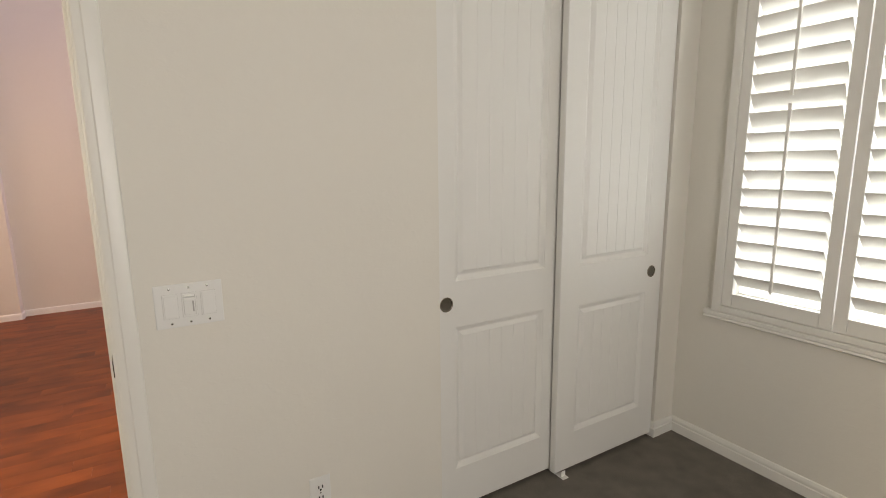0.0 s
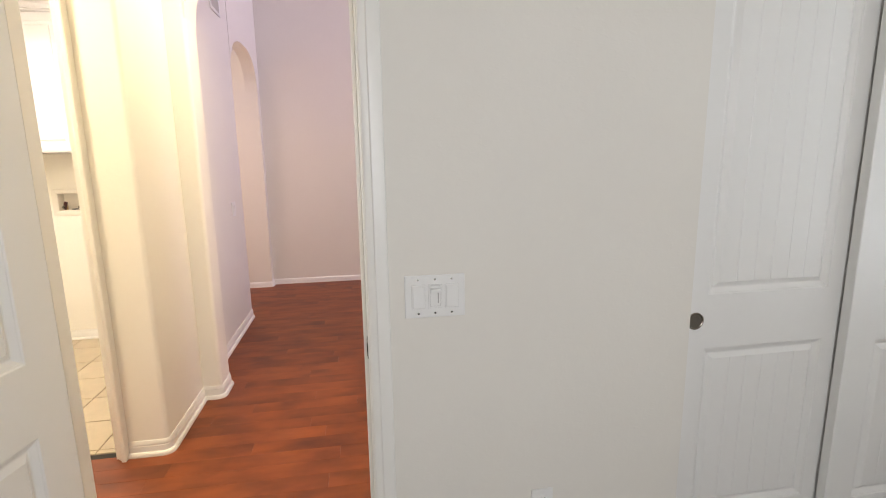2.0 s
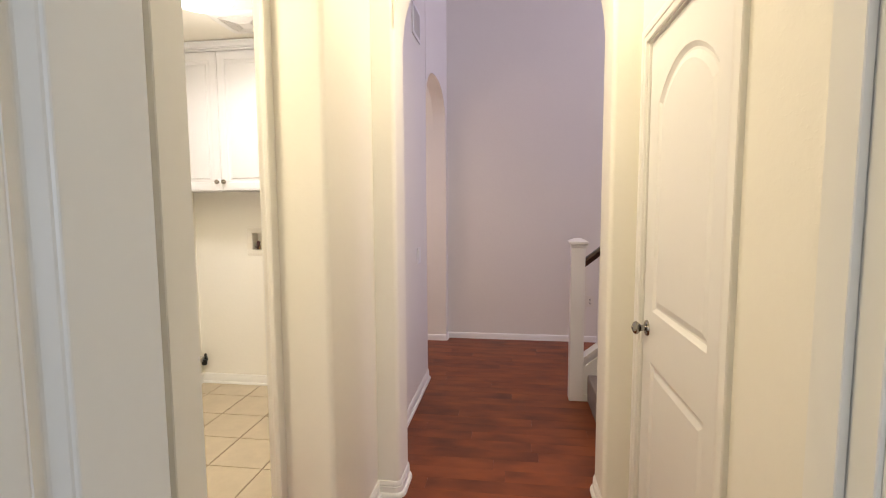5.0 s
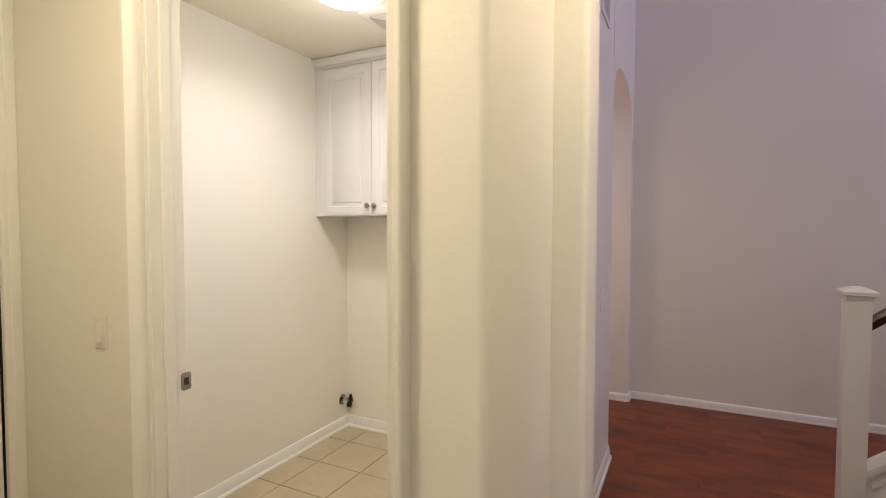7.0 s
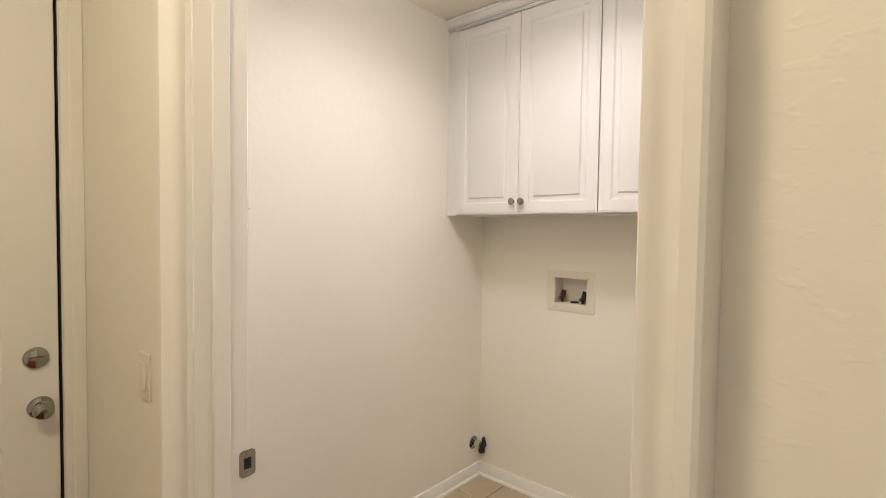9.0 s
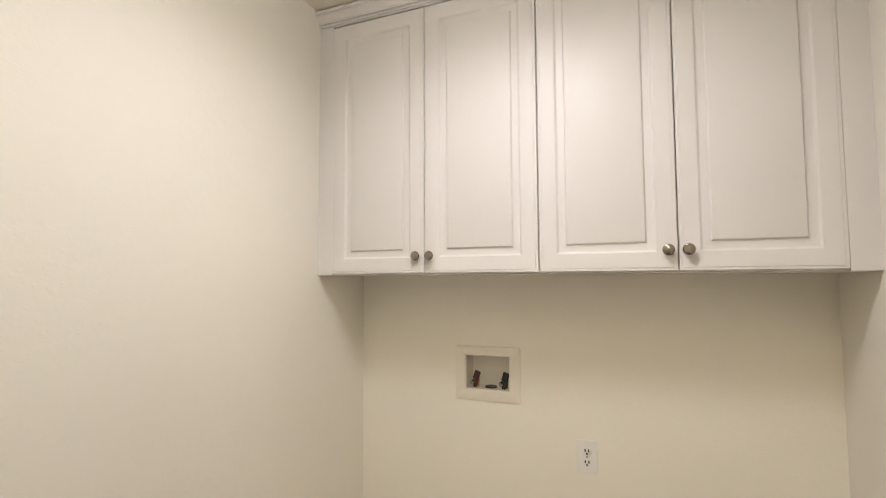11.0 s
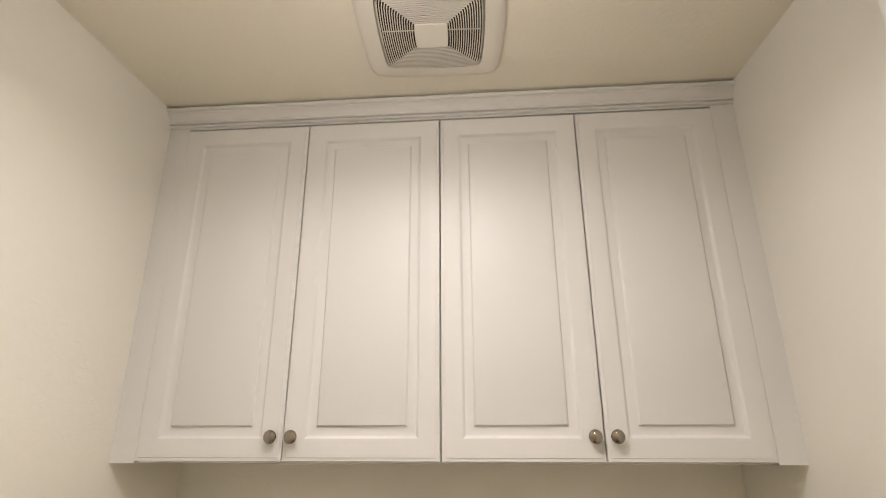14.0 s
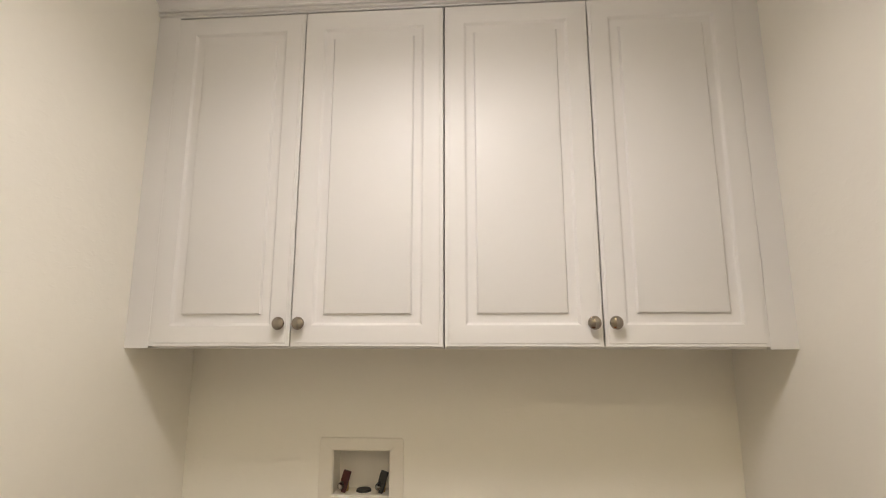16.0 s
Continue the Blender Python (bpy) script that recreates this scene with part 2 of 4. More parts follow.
def lathe(prof, steps=24, axis="Z"):
    """Spins (radius, height) round z; axis X or Y lays it along that way."""
    b = bmesh.new()
    rings = []
    for r, h in prof:
        rings.append([b.verts.new((r * math.cos(2 * math.pi * k / steps), r * math.sin(2 * math.pi * k / steps), h)) for k in range(steps)] if r > 1e-6 else [b.verts.new((0, 0, h))])
    for r0, r1 in zip(rings, rings[1:]):
        for k in range(steps):
            q = [r0[k % len(r0)], r0[(k + 1) % len(r0)], r1[(k + 1) % len(r1)], r1[k % len(r1)]]
            q = list(dict.fromkeys(q))
            if len(q) > 2:
                b.faces.new(q)
    bmesh.ops.recalc_face_normals(b, faces=list(b.faces))
    if axis == "Y":
        b.transform(Matrix.Rotation(radians(90), 4, "X"))
    if axis == "X":
        b.transform(Matrix.Rotation(radians(90), 4, "Y"))
    return b


def tube(points, radius, steps=10):
    b = bmesh.new()
    rings = []
    for i, p in enumerate(points):
        p = Vector(p)
        d = (Vector(points[min(i + 1, len(points) - 1)]) - Vector(points[max(i - 1, 0)])).normalized()
        a = d.orthogonal().normalized() if i == 0 else (rings_dir - d * rings_dir.dot(d)).normalized()
        rings_dir = a
        c = d.cross(a)
        rings.append([b.verts.new(p + (a * math.cos(2 * math.pi * k / steps) + c * math.sin(2 * math.pi * k / steps)) * radius) for k in range(steps)])
    for r0, r1 in zip(rings, rings[1:]):
        for k in range(steps):
            b.faces.new((r0[k], r0[(k + 1) % steps], r1[(k + 1) % steps], r1[k]))
    b.faces.new(rings[0][::-1])
    b.faces.new(rings[-1])
    bmesh.ops.recalc_face_normals(b, faces=list(b.faces))
    return b


def outline(x0, x1, z0, z1, inset, rise=0.0, steps=12):
    """A panel's edge, moved inwards by inset; rise: height of the arch over the panel's shoulders, inside z1."""
    a, c, lo, hi = x0 + inset, x1 - inset, z0 + inset, z1 - inset
    if not rise:
        return [(a, lo), (c, lo), (c, hi), (a, hi)]
    pts = [(a, lo), (c, lo)]
    for k in range(steps + 1):
        t = k / steps
        x = c + (a - c) * t
        pts.append((x, hi - rise + rise * math.sin(math.pi * t) ** 0.75))
    return pts


def panelled(width, height, thick, panels, rings, back=True, bevel=0.0025, edge=()):
    """A door slab, x 0..width, y -thick..0, z 0..height, with moulded panels (x0, x1, z0, z1, rise) sunk in its faces.
    rings: (inset, depth) steps of the moulding; the last one closes with the flat field."""
    b = bmesh.new()

    def face(y, s):
        xs = sorted({bevel, width - bevel, *[v for p in panels for v in p[:2]]})
        zs = sorted({bevel, height - bevel, *[v for p in panels for v in p[2:4]]})
        for xa, xb in zip(xs, xs[1:]):
            for za, zb in zip(zs, zs[1:]):
                if not any(p[0] - 1e-6 <= xa and xb <= p[1] + 1e-6 and p[2] - 1e-6 <= za and zb <= p[3] + 1e-6 for p in panels):
                    b.faces.new([b.verts.new((x, y, z)) for x, z in ((xa, za), (xb, za), (xb, zb), (xa, zb))])
        for x0, x1, z0, z1, rise in panels:
            if rise:
                top = outline(x0, x1, z0, z1, 0, rise)[2:]
                for (xa, za), (xb, zb) in zip(top, top[1:]):
                    q = [(xa, za), (xb, zb), (xb, z1), (xa, z1)]
                    q = [p for i, p in enumerate(q) if math.dist(p, q[i - 1]) > 1e-6]
                    if len(q) > 2:
                        b.faces.new([b.verts.new((x, y, z)) for x, z in q])
            loops = [[b.verts.new((x, y - s * d, z)) for x, z in outline(x0, x1, z0, z1, i, rise * max(0.2, 1 - i * 2))] for i, d in rings]
            for r0, r1 in zip(loops, loops[1:]):
                k = len(r0)
                for j in range(k):
                    b.faces.new((r0[j], r0[(j + 1) % k], r1[(j + 1) % k], r1[j]))
            b.faces.new(loops[-1])

    face(0.0, 1)
    if back:
        face(-thick, -1)
    # the rim, with its arrises taken off
    def loop(i, y):
        return [b.verts.new((x, y, z)) for x, z in ((i, i), (width - i, i), (width - i, height - i), (i, height - i))]
    rim = [loop(bevel, 0), *([loop(i, -y) for i, y in edge] or [loop(0, -bevel)]), loop(0, -thick + bevel), loop(bevel, -thick)]
    for r0, r1 in zip(rim, rim[1:]):
        for j in range(4):
            b.faces.new((r0[j], r0[(j + 1) % 4], r1[(j + 1) % 4], r1[j]))
    if not back:
        b.faces.new(rim[-1])
    bmesh.ops.remove_doubles(b, verts=list(b.verts), dist=1e-5)
    bmesh.ops.recalc_face_normals(b, faces=list(b.faces))
    return b


MOULD = ((0, 0), (0.006, 0.004), (0.016, 0.0095), (0.024, 0.0095), (0.046, 0.0035))
FLAT = ((0, 0), (0.002, 0.0008), (0.004, 0.0030), (0.007, 0.0036), (0.019, 0.0128), (0.022, 0.0138), (0.025, 0.0132), (0.040, 0.0036), (0.043, 0.0056))
FOIL = ((0, 0), (0.0012, 0.0006), (0.0050, 0.0056), (0.0080, 0.0074), (0.012, 0.0079), (0.0265, 0.0081), (0.0280, 0.0077), (0.0325, 0.0010), (0.0350, 0.0003))


def planks(x0, x1, z0, z1, y, s, count):
    """The boards of a plank panel, with grooves between them."""
    b = bmesh.new()
    w = (x1 - x0) / count
    for i in range(count):
        a, c = x0 + i * w, x0 + (i + 1) * w
        g, d = 0.0032, 0.0014
        row = ((a, d), (a + g, 0.0), (c - g, 0.0), (c, d))
        lo = [b.verts.new((x, y - s * h, z0)) for x, h in row]
        hi = [b.verts.new((x, y - s * h, z1)) for x, h in row]
        for j in range(3):
            b.faces.new((lo[j], lo[j + 1], hi[j + 1], hi[j]))
    return b


def plank_door(parent, width, height, thick, stile=0.115, count=6):
    """A two-panel slab with grooved boards in its panels, on both faces."""
    lo, hi = (0.178, 0.785), (0.968, height - 0.125)
    part("slab", panelled(width, height, thick, [(stile, width - stile, *lo, 0), (stile, width - stile, *hi, 0)], FLAT), DOOR, parent)
    for s, y in ((1, -0.0035), (-1, -thick + 0.0035)):
        for z0, z1 in (lo, hi):
            i = 0.0405
            bb = planks(stile + i, width - stile - i, z0 + i, z1 - i, y, s, count)
            part("grooved_panel", bb, DOOR, parent)


BASE = ((0, 0), (0.014, 0), (0.014, 0.046), (0.009, 0.0485), (0.009, 0.059), (0.012, 0.061), (0.011, 0.069), (0.005, 0.079), (0, 0.080))
SHOE_BASE = ((0, 0), (0.023, 0), (0.023, 0.010), (0.0205, 0.018), (0.015, 0.0225), (0.0105, 0.023), (0.0105, 0.051), (0.007, 0.053), (0.007, 0.060), (0.0105, 0.062), (0.0095, 0.069), (0.005, 0.079), (0, 0.080))
LOW_BASE = ((0, 0), (0.016, 0), (0.016, 0.010), (0.012, 0.015), (0.012, 0.048), (0.009, 0.056), (0.004, 0.061), (0, 0.062))
FLAT_BASE = ((0, 0), (0.021, 0), (0.021, 0.009), (0.018, 0.014), (0.012, 0.017), (0.0105, 0.018), (0.0105, 0.070), (0.008, 0.075), (0, 0.078))
CASE = ((0, 0), (0, 0.010), (0.004, 0.013), (0.020, 0.014), (0.024, 0.0175), (0.046, 0.0185), (0.055, 0.016), (0.058, 0.012), (0.058, 0))


def baseboard(path, label="white moulded baseboard along the painted wall", z=0.0, prof=BASE):
    bm = sweep(path, prof, lambda u, v, h: (u, v, h + z))
    ob = new("baseboard", mesh_of("baseboard", bm, TRIM, True))
    return tagged(ob, label, "baseboard", kind="structure")


THICK_CASE = ((0, 0), (0, 0.012), (0.010, 0.015), (0.028, 0.030), (0.036, 0.042), (0.040, 0.046), (0.052, 0.047), (0.056, 0.044), (0.057, 0.038), (0.057, 0))


def casing(place, a, c, top, label, prof=CASE):
    """Door casing round an opening a..c, from the floor to top; place maps (along, height, out of the wall)."""
    bm = sweep([(c, 0.0), (c, top), (a, top), (a, 0.0)][::-1], prof, place)
    ob = new("door_casing", mesh_of("door_casing", bm, TRIM, True))
    return tagged(ob, label, "door casing", kind="structure")


# ---------------------------------------------------------------- structure
H1, HL, H2 = 2.527, 2.80, 5.2          # ceilings: lobby and laundry; stair hall
HB = 2.70                   # bedroom ceiling
XG, XL, XR = -3.04, -2.918, -1.238   # garage wall, laundry walls
YL, YI, YB = 1.13, 1.245, 3.025      # lobby face, laundry face, laundry back


def wall_x(name, x0, x1, y0, y1, z1, holes, label, paint=WALL):
    """A wall along x with openings (x from, x to, z from, z to)."""
    bm = bmesh.new()
    at = x0
    for a, c, lo, hi in sorted(holes):
        box(at, a, y0, y1, 0, z1, bm=bm)
        if lo > 0:
            box(a, c, y0, y1, 0, lo, bm=bm)
        box(a, c, y0, y1, hi, z1, bm=bm)
        at = c
    box(at, x1, y0, y1, 0, z1, bm=bm)
    return setting(name, bm, paint, label, "wall")


def wall_y(name, y0, y1, x0, x1, z1, holes, label, paint=WALL):
    bm = bmesh.new()
    at = y0
    for a, c, lo, hi in sorted(holes):
        box(x0, x1, at, a, 0, z1, bm=bm)
        if lo > 0:
            box(x0, x1, a, c, 0, lo, bm=bm)
        box(x0, x1, a, c, hi, z1, bm=bm)
        at = c
    box(x0, x1, at, y1, 0, z1, bm=bm)
    return setting(name, bm, paint, label, "wall")


# bedroom
DL, DR, DT = -0.904, -0.106, 2.40   # clear door opening
CL, CR, CT = 0.890, 2.185, 2.40      # closet opening
WX = 2.335                           # window wall
WY0, WY1, WZ0, WZ1 = -1.145, -0.195, 0.755, 2.22
wall_x("wall_bedroom_north", -3.16, WX + 0.14, 0.0, 0.115, HL, [(DL - 0.02, DR + 0.02, 0, DT + 0.02), (CL, CR, 0, CT)], "off-white painted bedroom wall with door and closet")
wall_y("wall_bedroom_east", -3.4, 0.0, WX, WX + 0.14, HB, [(WY0, WY1, WZ0, WZ1)], "off-white painted bedroom wall with shuttered window")
wall_x("wall_bedroom_south", -2.3, WX + 0.14, -3.52, -3.4, HB, [], "plain off-white painted bedroom wall")
wall_y("wall_bedroom_west", -3.4, 0.0, -2.3, -2.2, HB, [], "plain off-white painted bedroom wall")
setting("ceiling_bedroom", box(-2.3, WX + 0.14, -3.52, 0.115, HB, HB + 0.1), CEIL, "white painted bedroom ceiling", "ceiling")
setting("floor_bedroom", box(-2.3, WX + 0.14, -3.52, 0.0575, -0.1, 0.0), CARPET, "grey cut-pile bedroom carpet", "carpet")
bm = box(CL - 0.1, CL, 0.115, 0.80, 0, HB)
box(CR, WX + 0.14, 0.115, 0.80, 0, HB, bm=bm)
box(CL, CR, 0.70, 0.80, 0, HB, bm=bm)
setting("wall_closet", bm, WALL, "plain walls inside the bedroom closet", "wall")
setting("floor_closet", box(CL, CR, 0.0575, 0.70, -0.1, -0.002), CARPET, "grey carpet inside the closet", "carpet")

# lobby, laundry and stair hall
PX, PY0, PY1 = -0.992, 1.70, 1.90    # pier at the arch
HX = -1.135                          # stair hall's west wall
A0, A1 = 3.338, 4.455                 # archway in it
YE = 4.570                           # far wall
RX = 0.065                           # lobby's east wall
QX = -0.052                          # east pier
plan = [(-1.328, YL), (-1.100, YL), (-1.100, PY0), (PX, PY0), (PX, PY1), (XR, PY1), (XR, YI), (-1.328, YI)]
bm = prism(rounded(plan, [0, 0.022, 0, 0.022, 0.022, 0, 0, 0]), 0, H2)
setting("wall_lobby_pier", bm, CREAM_WALL, "cream painted lobby pier with rounded corners", "wall", True)
plan = [(HX, PY1), (HX, A0), (XR - 0.02, A0), (XR - 0.02, YB + 0.12), (XR, YB + 0.12), (XR, PY1)]
bm = prism(rounded(plan, [0, 0.018, 0, 0, 0, 0]), 0, H2)
setting("wall_hall_west", bm, WALL, "pale painted hall wall with a rounded corner", "wall", True)


def arch_header(x0, x1, y0, y1, spring, rise, top, along="x", steps=24, power=0.5):
    """The wall over an arched opening."""
    b = bmesh.new()
    rows = []
    for k in range(steps + 1):
        t = (1 - math.cos(math.pi * k / steps)) / 2
        u = x0 + (x1 - x0) * t
        z = spring + rise * max(0.0, 1 - abs(2 * t - 1) ** (1 / power)) ** power
        rows.append([b.verts.new((u, v, h) if along == "x" else (v, u, h)) for v, h in ((y0, z), (y1, z), (y1, top), (y0, top))])
    for r0, r1 in zip(rows, rows[1:]):
        for j in range(4):
            b.faces.new((r0[j], r0[(j + 1) % 4], r1[(j + 1) % 4], r1[j]))
    b.faces.new(rows[0][::-1])
    b.faces.new(rows[-1])
    bmesh.ops.recalc_face_normals(b, faces=list(b.faces))
    return b


setting("wall_arch", arch_header(PX, QX, PY0, PY1, 2.20, 0.48, H2), CREAM_WALL, "cream painted wall over the hall arch", "wall", True)
setting("wall_archway_west", join(arch_header(A0, A1, XR - 0.02, HX, 2.15, 0.37, H2, "y", 24, 0.4), box(-2.85, HX, A1, YE, 0, H2)), WALL, "pale painted wall over the side archway", "wall", True)
setting("wall_hall_north", box(-2.9, 4.2, YE, YE + 0.12, 0, H2), WALL, "tall painted end wall of the stair hall", "wall")
setting("wall_passage_west", box(-2.9, -2.8, YB + 0.12, YE, 0, H2), WALL, "plain wall beyond the side archway", "wall")
wall_y("wall_hall_east", 0.115, PY0, RX, RX + 0.115, HL, [(0.765, 1.585, 0, 2.055)], "cream painted lobby wall with a closet door", CREAM_WALL)
bm = prism(rounded([(RX, PY0 - 0.02), (QX, PY0 - 0.02), (QX, PY1), (4.2, PY1), (4.2, PY0 - 0.02)], [0, 0.022, 0.022, 0, 0]), 0, H2)
setting("wall_stair_south", bm, CREAM_WALL, "cream painted pier and stair wall with rounded corners", "wall", True)
wall_y("wall_stair_east", PY1, YE, 4.08, 4.2, H2, [], "plain painted wall at the head of the stairs")
setting("wall_closet_hall", box(0.75, 0.85, 0.115, 1.68, 0, HL), WALL, "plain back wall of the hall closet", "wall")
wall_y("wall_garage", 0.115, YL, XG - 0.12, XG, HL, [(0.232, 1.092, 0, 2.42)], "cream painted lobby wall with the garage door", CREAM_WALL)
wall_x("wall_laundry_south", XG - 0.12, -1.328, YL, YI, HL, [(-2.264, -1.328, 0, 2.42)], "cream painted lobby wall with the laundry doorway", CREAM_WALL)
setting("wall_laundry_west", box(XG - 0.12, XL, YI, YB + 0.12, 0, H1), CREAM_WALL, "cream painted laundry side wall", "wall")
bm = box(XL, -2.448, YB, YB + 0.12, 0, H1)
box(-2.266, XR, YB, YB + 0.12, 0, H1, bm=bm)
box(-2.448, -2.266, YB, YB + 0.12, 0, 1.065, bm=bm)
box(-2.448, -2.266, YB, YB + 0.12, 1.202, H1, bm=bm)
setting("wall_laundry_north", bm, CREAM_WALL, "cream painted laundry back wall", "wall")
setting("ceiling_lobby", box(XG - 0.12, 0.85, 0.115, YI - 0.05, HL, HL + 0.1), CREAM_CEIL, "cream painted lobby ceiling", "ceiling")
setting("ceiling_lobby_inner", box(-1.09, 0.85, YI - 0.05, PY0, HL, HL + 0.1), CREAM_CEIL, "cream painted ceiling before the arch", "ceiling")
setting("ceiling_laundry", box(XG - 0.12, XR + 0.01, YI, YB + 0.12, H1, H1 + 0.1), CREAM_CEIL, "cream textured laundry ceiling", "ceiling")
setting("ceiling_stair_hall", box(-3.2, 4.2, PY0, YE + 0.12, H2, H2 + 0.1), CEIL, "high white ceiling of the stair hall", "ceiling")
setting("ground", box(-40, 60, -50, 50, -0.3, -0.2), material("ground_soil", (0.25, 0.22, 0.17), 0.95, spread=0.2, scale=1.0), "bare ground outside the house", "ground")

area_out = box(3.3, 3.31, -4.0, 2.5, -0.2, 4.5)
setting("backdrop", area_out, OUTSIDE, "bright hazy daylight outside the window", "backdrop")

# baseboards
baseboard([(DR + 0.062, 0.0), (CL, 0.0), (CL, 0.05)][::-1])
baseboard([(CR, 0.05), (CR, 0.0), (WX, 0.0), (WX, -3.4)][::-1])
baseboard(rounded([(-1.285, YL), (-1.100, YL), (-1.100, PY0), (PX, PY0), (PX, PY1), (HX, PY1), (HX, A0), (XR, A0)], [0, 0.03, 0, 0.03, 0.03, 0, 0.02, 0])[::-1], prof=SHOE_BASE)
baseboard(rounded([(-2.0, A1), (HX, A1), (HX, YE), (4.0, YE)], [0, 0.018, 0, 0])[::-1], "white low baseboard along the end wall", prof=LOW_BASE)
baseboard(rounded([(RX, 1.642), (RX, PY0 - 0.02), (QX, PY0 - 0.02), (QX, PY1), (0.06, PY1)], [0, 0, 0.03, 0.03, 0]), prof=SHOE_BASE)
baseboard([(XG, YL), (-2.300, YL)][::-1], prof=SHOE_BASE)
baseboard([(-2.320, YI), (XL, YI), (XL, YB), (XR, YB), (XR, YI)][::-1], "white flat baseboard with a shoe strip along the laundry wall", prof=FLAT_BASE)


# ---------------------------------------------------------------- doors
def jamb(name, place, a, c, top, depth0, depth1, label, stop=None, left=(0.02, None)):
    """The lining of a door opening: two sides, a head and the stop."""
    th = thing(name, (0, 0, 0), label, "door frame", kind="structure")
    def side(u0, u1, z0, z1, d0, d1, nm):
        p, q = place(u0, z0, d0), place(u1, z1, d1)
        lo, hi = [min(s, t) for s, t in zip(p, q)], [max(s, t) for s, t in zip(p, q)]
        part(nm, box(lo[0], hi[0], lo[1], hi[1], lo[2], hi[2], 0.0015, 1), TRIM, th)
    side(a - left[0], a, 0, top + 0.02, depth0, left[1] or depth1, "side_jamb")
    side(c, c + 0.02, 0, top + 0.02, depth0, depth1, "side_jamb")
    side(a, c, top, top + 0.02, depth0, depth1, "head_jamb")
    if stop:
        side(a, a + 0.011, 0, top - 0.011, *stop, "door_stop")
        side(c - 0.011, c, 0, top - 0.011, *stop, "door_stop")
        side(a, c, top - 0.011, top, *stop, "door_stop")
    return th


def south(y):
    return lambda u, h, d: (u, y - d, h)


def north(y):
    return lambda u, h, d: (u, y + d, h)


bed_jamb = jamb("door_frame_bedroom", north(0.0), DL, DR, DT, -0.001, 0.116, "white painted lining of the bedroom doorway", (0.040, 0.075))
casing(south(0.0), DL - 0.006, DR + 0.006, DT + 0.006, "white moulded casing of the bedroom door")
casing(north(0.115), DL - 0.006, DR + 0.006, DT + 0.006, "white moulded casing of the bedroom door on the lobby side")
laundry_jamb = jamb("door_frame_laundry", north(YL), -2.228, -1.348, 2.40, -0.001, 0.116, "cream painted lining of the laundry doorway", (0.035, 0.070), (0.036, 0.114))
casing(south(YL), -2.234, -1.342, 2.406, "cream thick moulded casing of the laundry doorway", THICK_CASE)
casing(north(YI), -2.262, -1.342, 2.406, "cream moulded casing of the laundry doorway, inside")
garage_jamb = jamb("door_frame_garage", lambda u, h, d: (XG - d, u, h), 0.252, 1.072, 2.40, -0.001, 0.121, "cream painted lining of the garage door", (0.048, 0.080))
casing(lambda u, h, d: (XG + d, u, h), 0.251, 1.073, 2.406, "cream moulded casing of the garage door")
closet_jamb = jamb("door_frame_hall_closet", lambda u, h, d: (RX + d, u, h), 0.785, 1.565, 2.035, -0.001, 0.116, "cream painted lining of the hall closet door", (0.045, 0.075))
casing(lambda u, h, d: (RX - d, u, h), 0.779, 1.571, 2.041, "cream moulded casing of the hall closet door")


def strike(parent, at, axis, s):
    """A strike plate with its hole, on a jamb face; axis: the way the face looks."""
    x, y, z = at
    b = prism(rounded([(y - 0.0185, z - 0.030), (y + 0.0185, z - 0.030), (y + 0.0185, z + 0.030), (y - 0.0185, z + 0.030)], [0.010] * 4), 0, 0.002)
    b.transform(Matrix(((0, 0, s, x), (1, 0, 0, 0), (0, 1, 0, 0), (0, 0, 0, 1))))
    bmesh.ops.recalc_face_normals(b, faces=list(b.faces))
    part("strike_plate", b, NICKEL, parent, "brushed nickel strike plate")
    part("strike_hole", box(x, x + s * 0.0032, y - 0.008, y + 0.008, z - 0.012, z + 0.012), BLACK, parent)
    for dz in (-0.022, 0.022):
        part("screw", moved(lathe(((0.0, 0.0030), (0.003, 0.0030), (0.0035, 0.0018)), 10, "X"), Matrix.Translation((x, y, z + dz)) @ Matrix.Scale(s, 4, (1, 0, 0))), CHROME, parent)


strike(bed_jamb, (DR, 0.018, 0.912), "x", -1)
strike(laundry_jamb, (-2.228, YL + 0.111, 0.914), "x", 1)


def knob_set(parent, x, z, y, s, name="door_knob"):
    """A round knob with its rose on a door face at y; s: the way it points."""
    k = part(name, moved(lathe(((0.0, 0.058), (0.012, 0.0575), (0.021, 0.053), (0.026, 0.046), (0.026, 0.040), (0.021, 0.033), (0.013, 0.026), (0.0115, 0.012), (0.0115, 0.0)), 28, "Y"), Matrix.Translation((x, y, z)) @ Matrix.Scale(-s, 4, (0, 1, 0))), CHROME, parent, "polished nickel door knob", True)
    part("rose", moved(lathe(((0.0115, 0.012), (0.020, 0.011), (0.030, 0.007), (0.033, 0.0)), 28, "Y"), Matrix.Translation((x, y, z)) @ Matrix.Scale(-s, 4, (0, 1, 0))), CHROME, k, "", True)
    part("key_button", moved(lathe(((0.0, 0.0605), (0.006, 0.060), (0.007, 0.057)), 16, "Y"), Matrix.Translation((x, y, z)) @ Matrix.Scale(-s, 4, (0, 1, 0))), CUP, k, "", True)
    return k


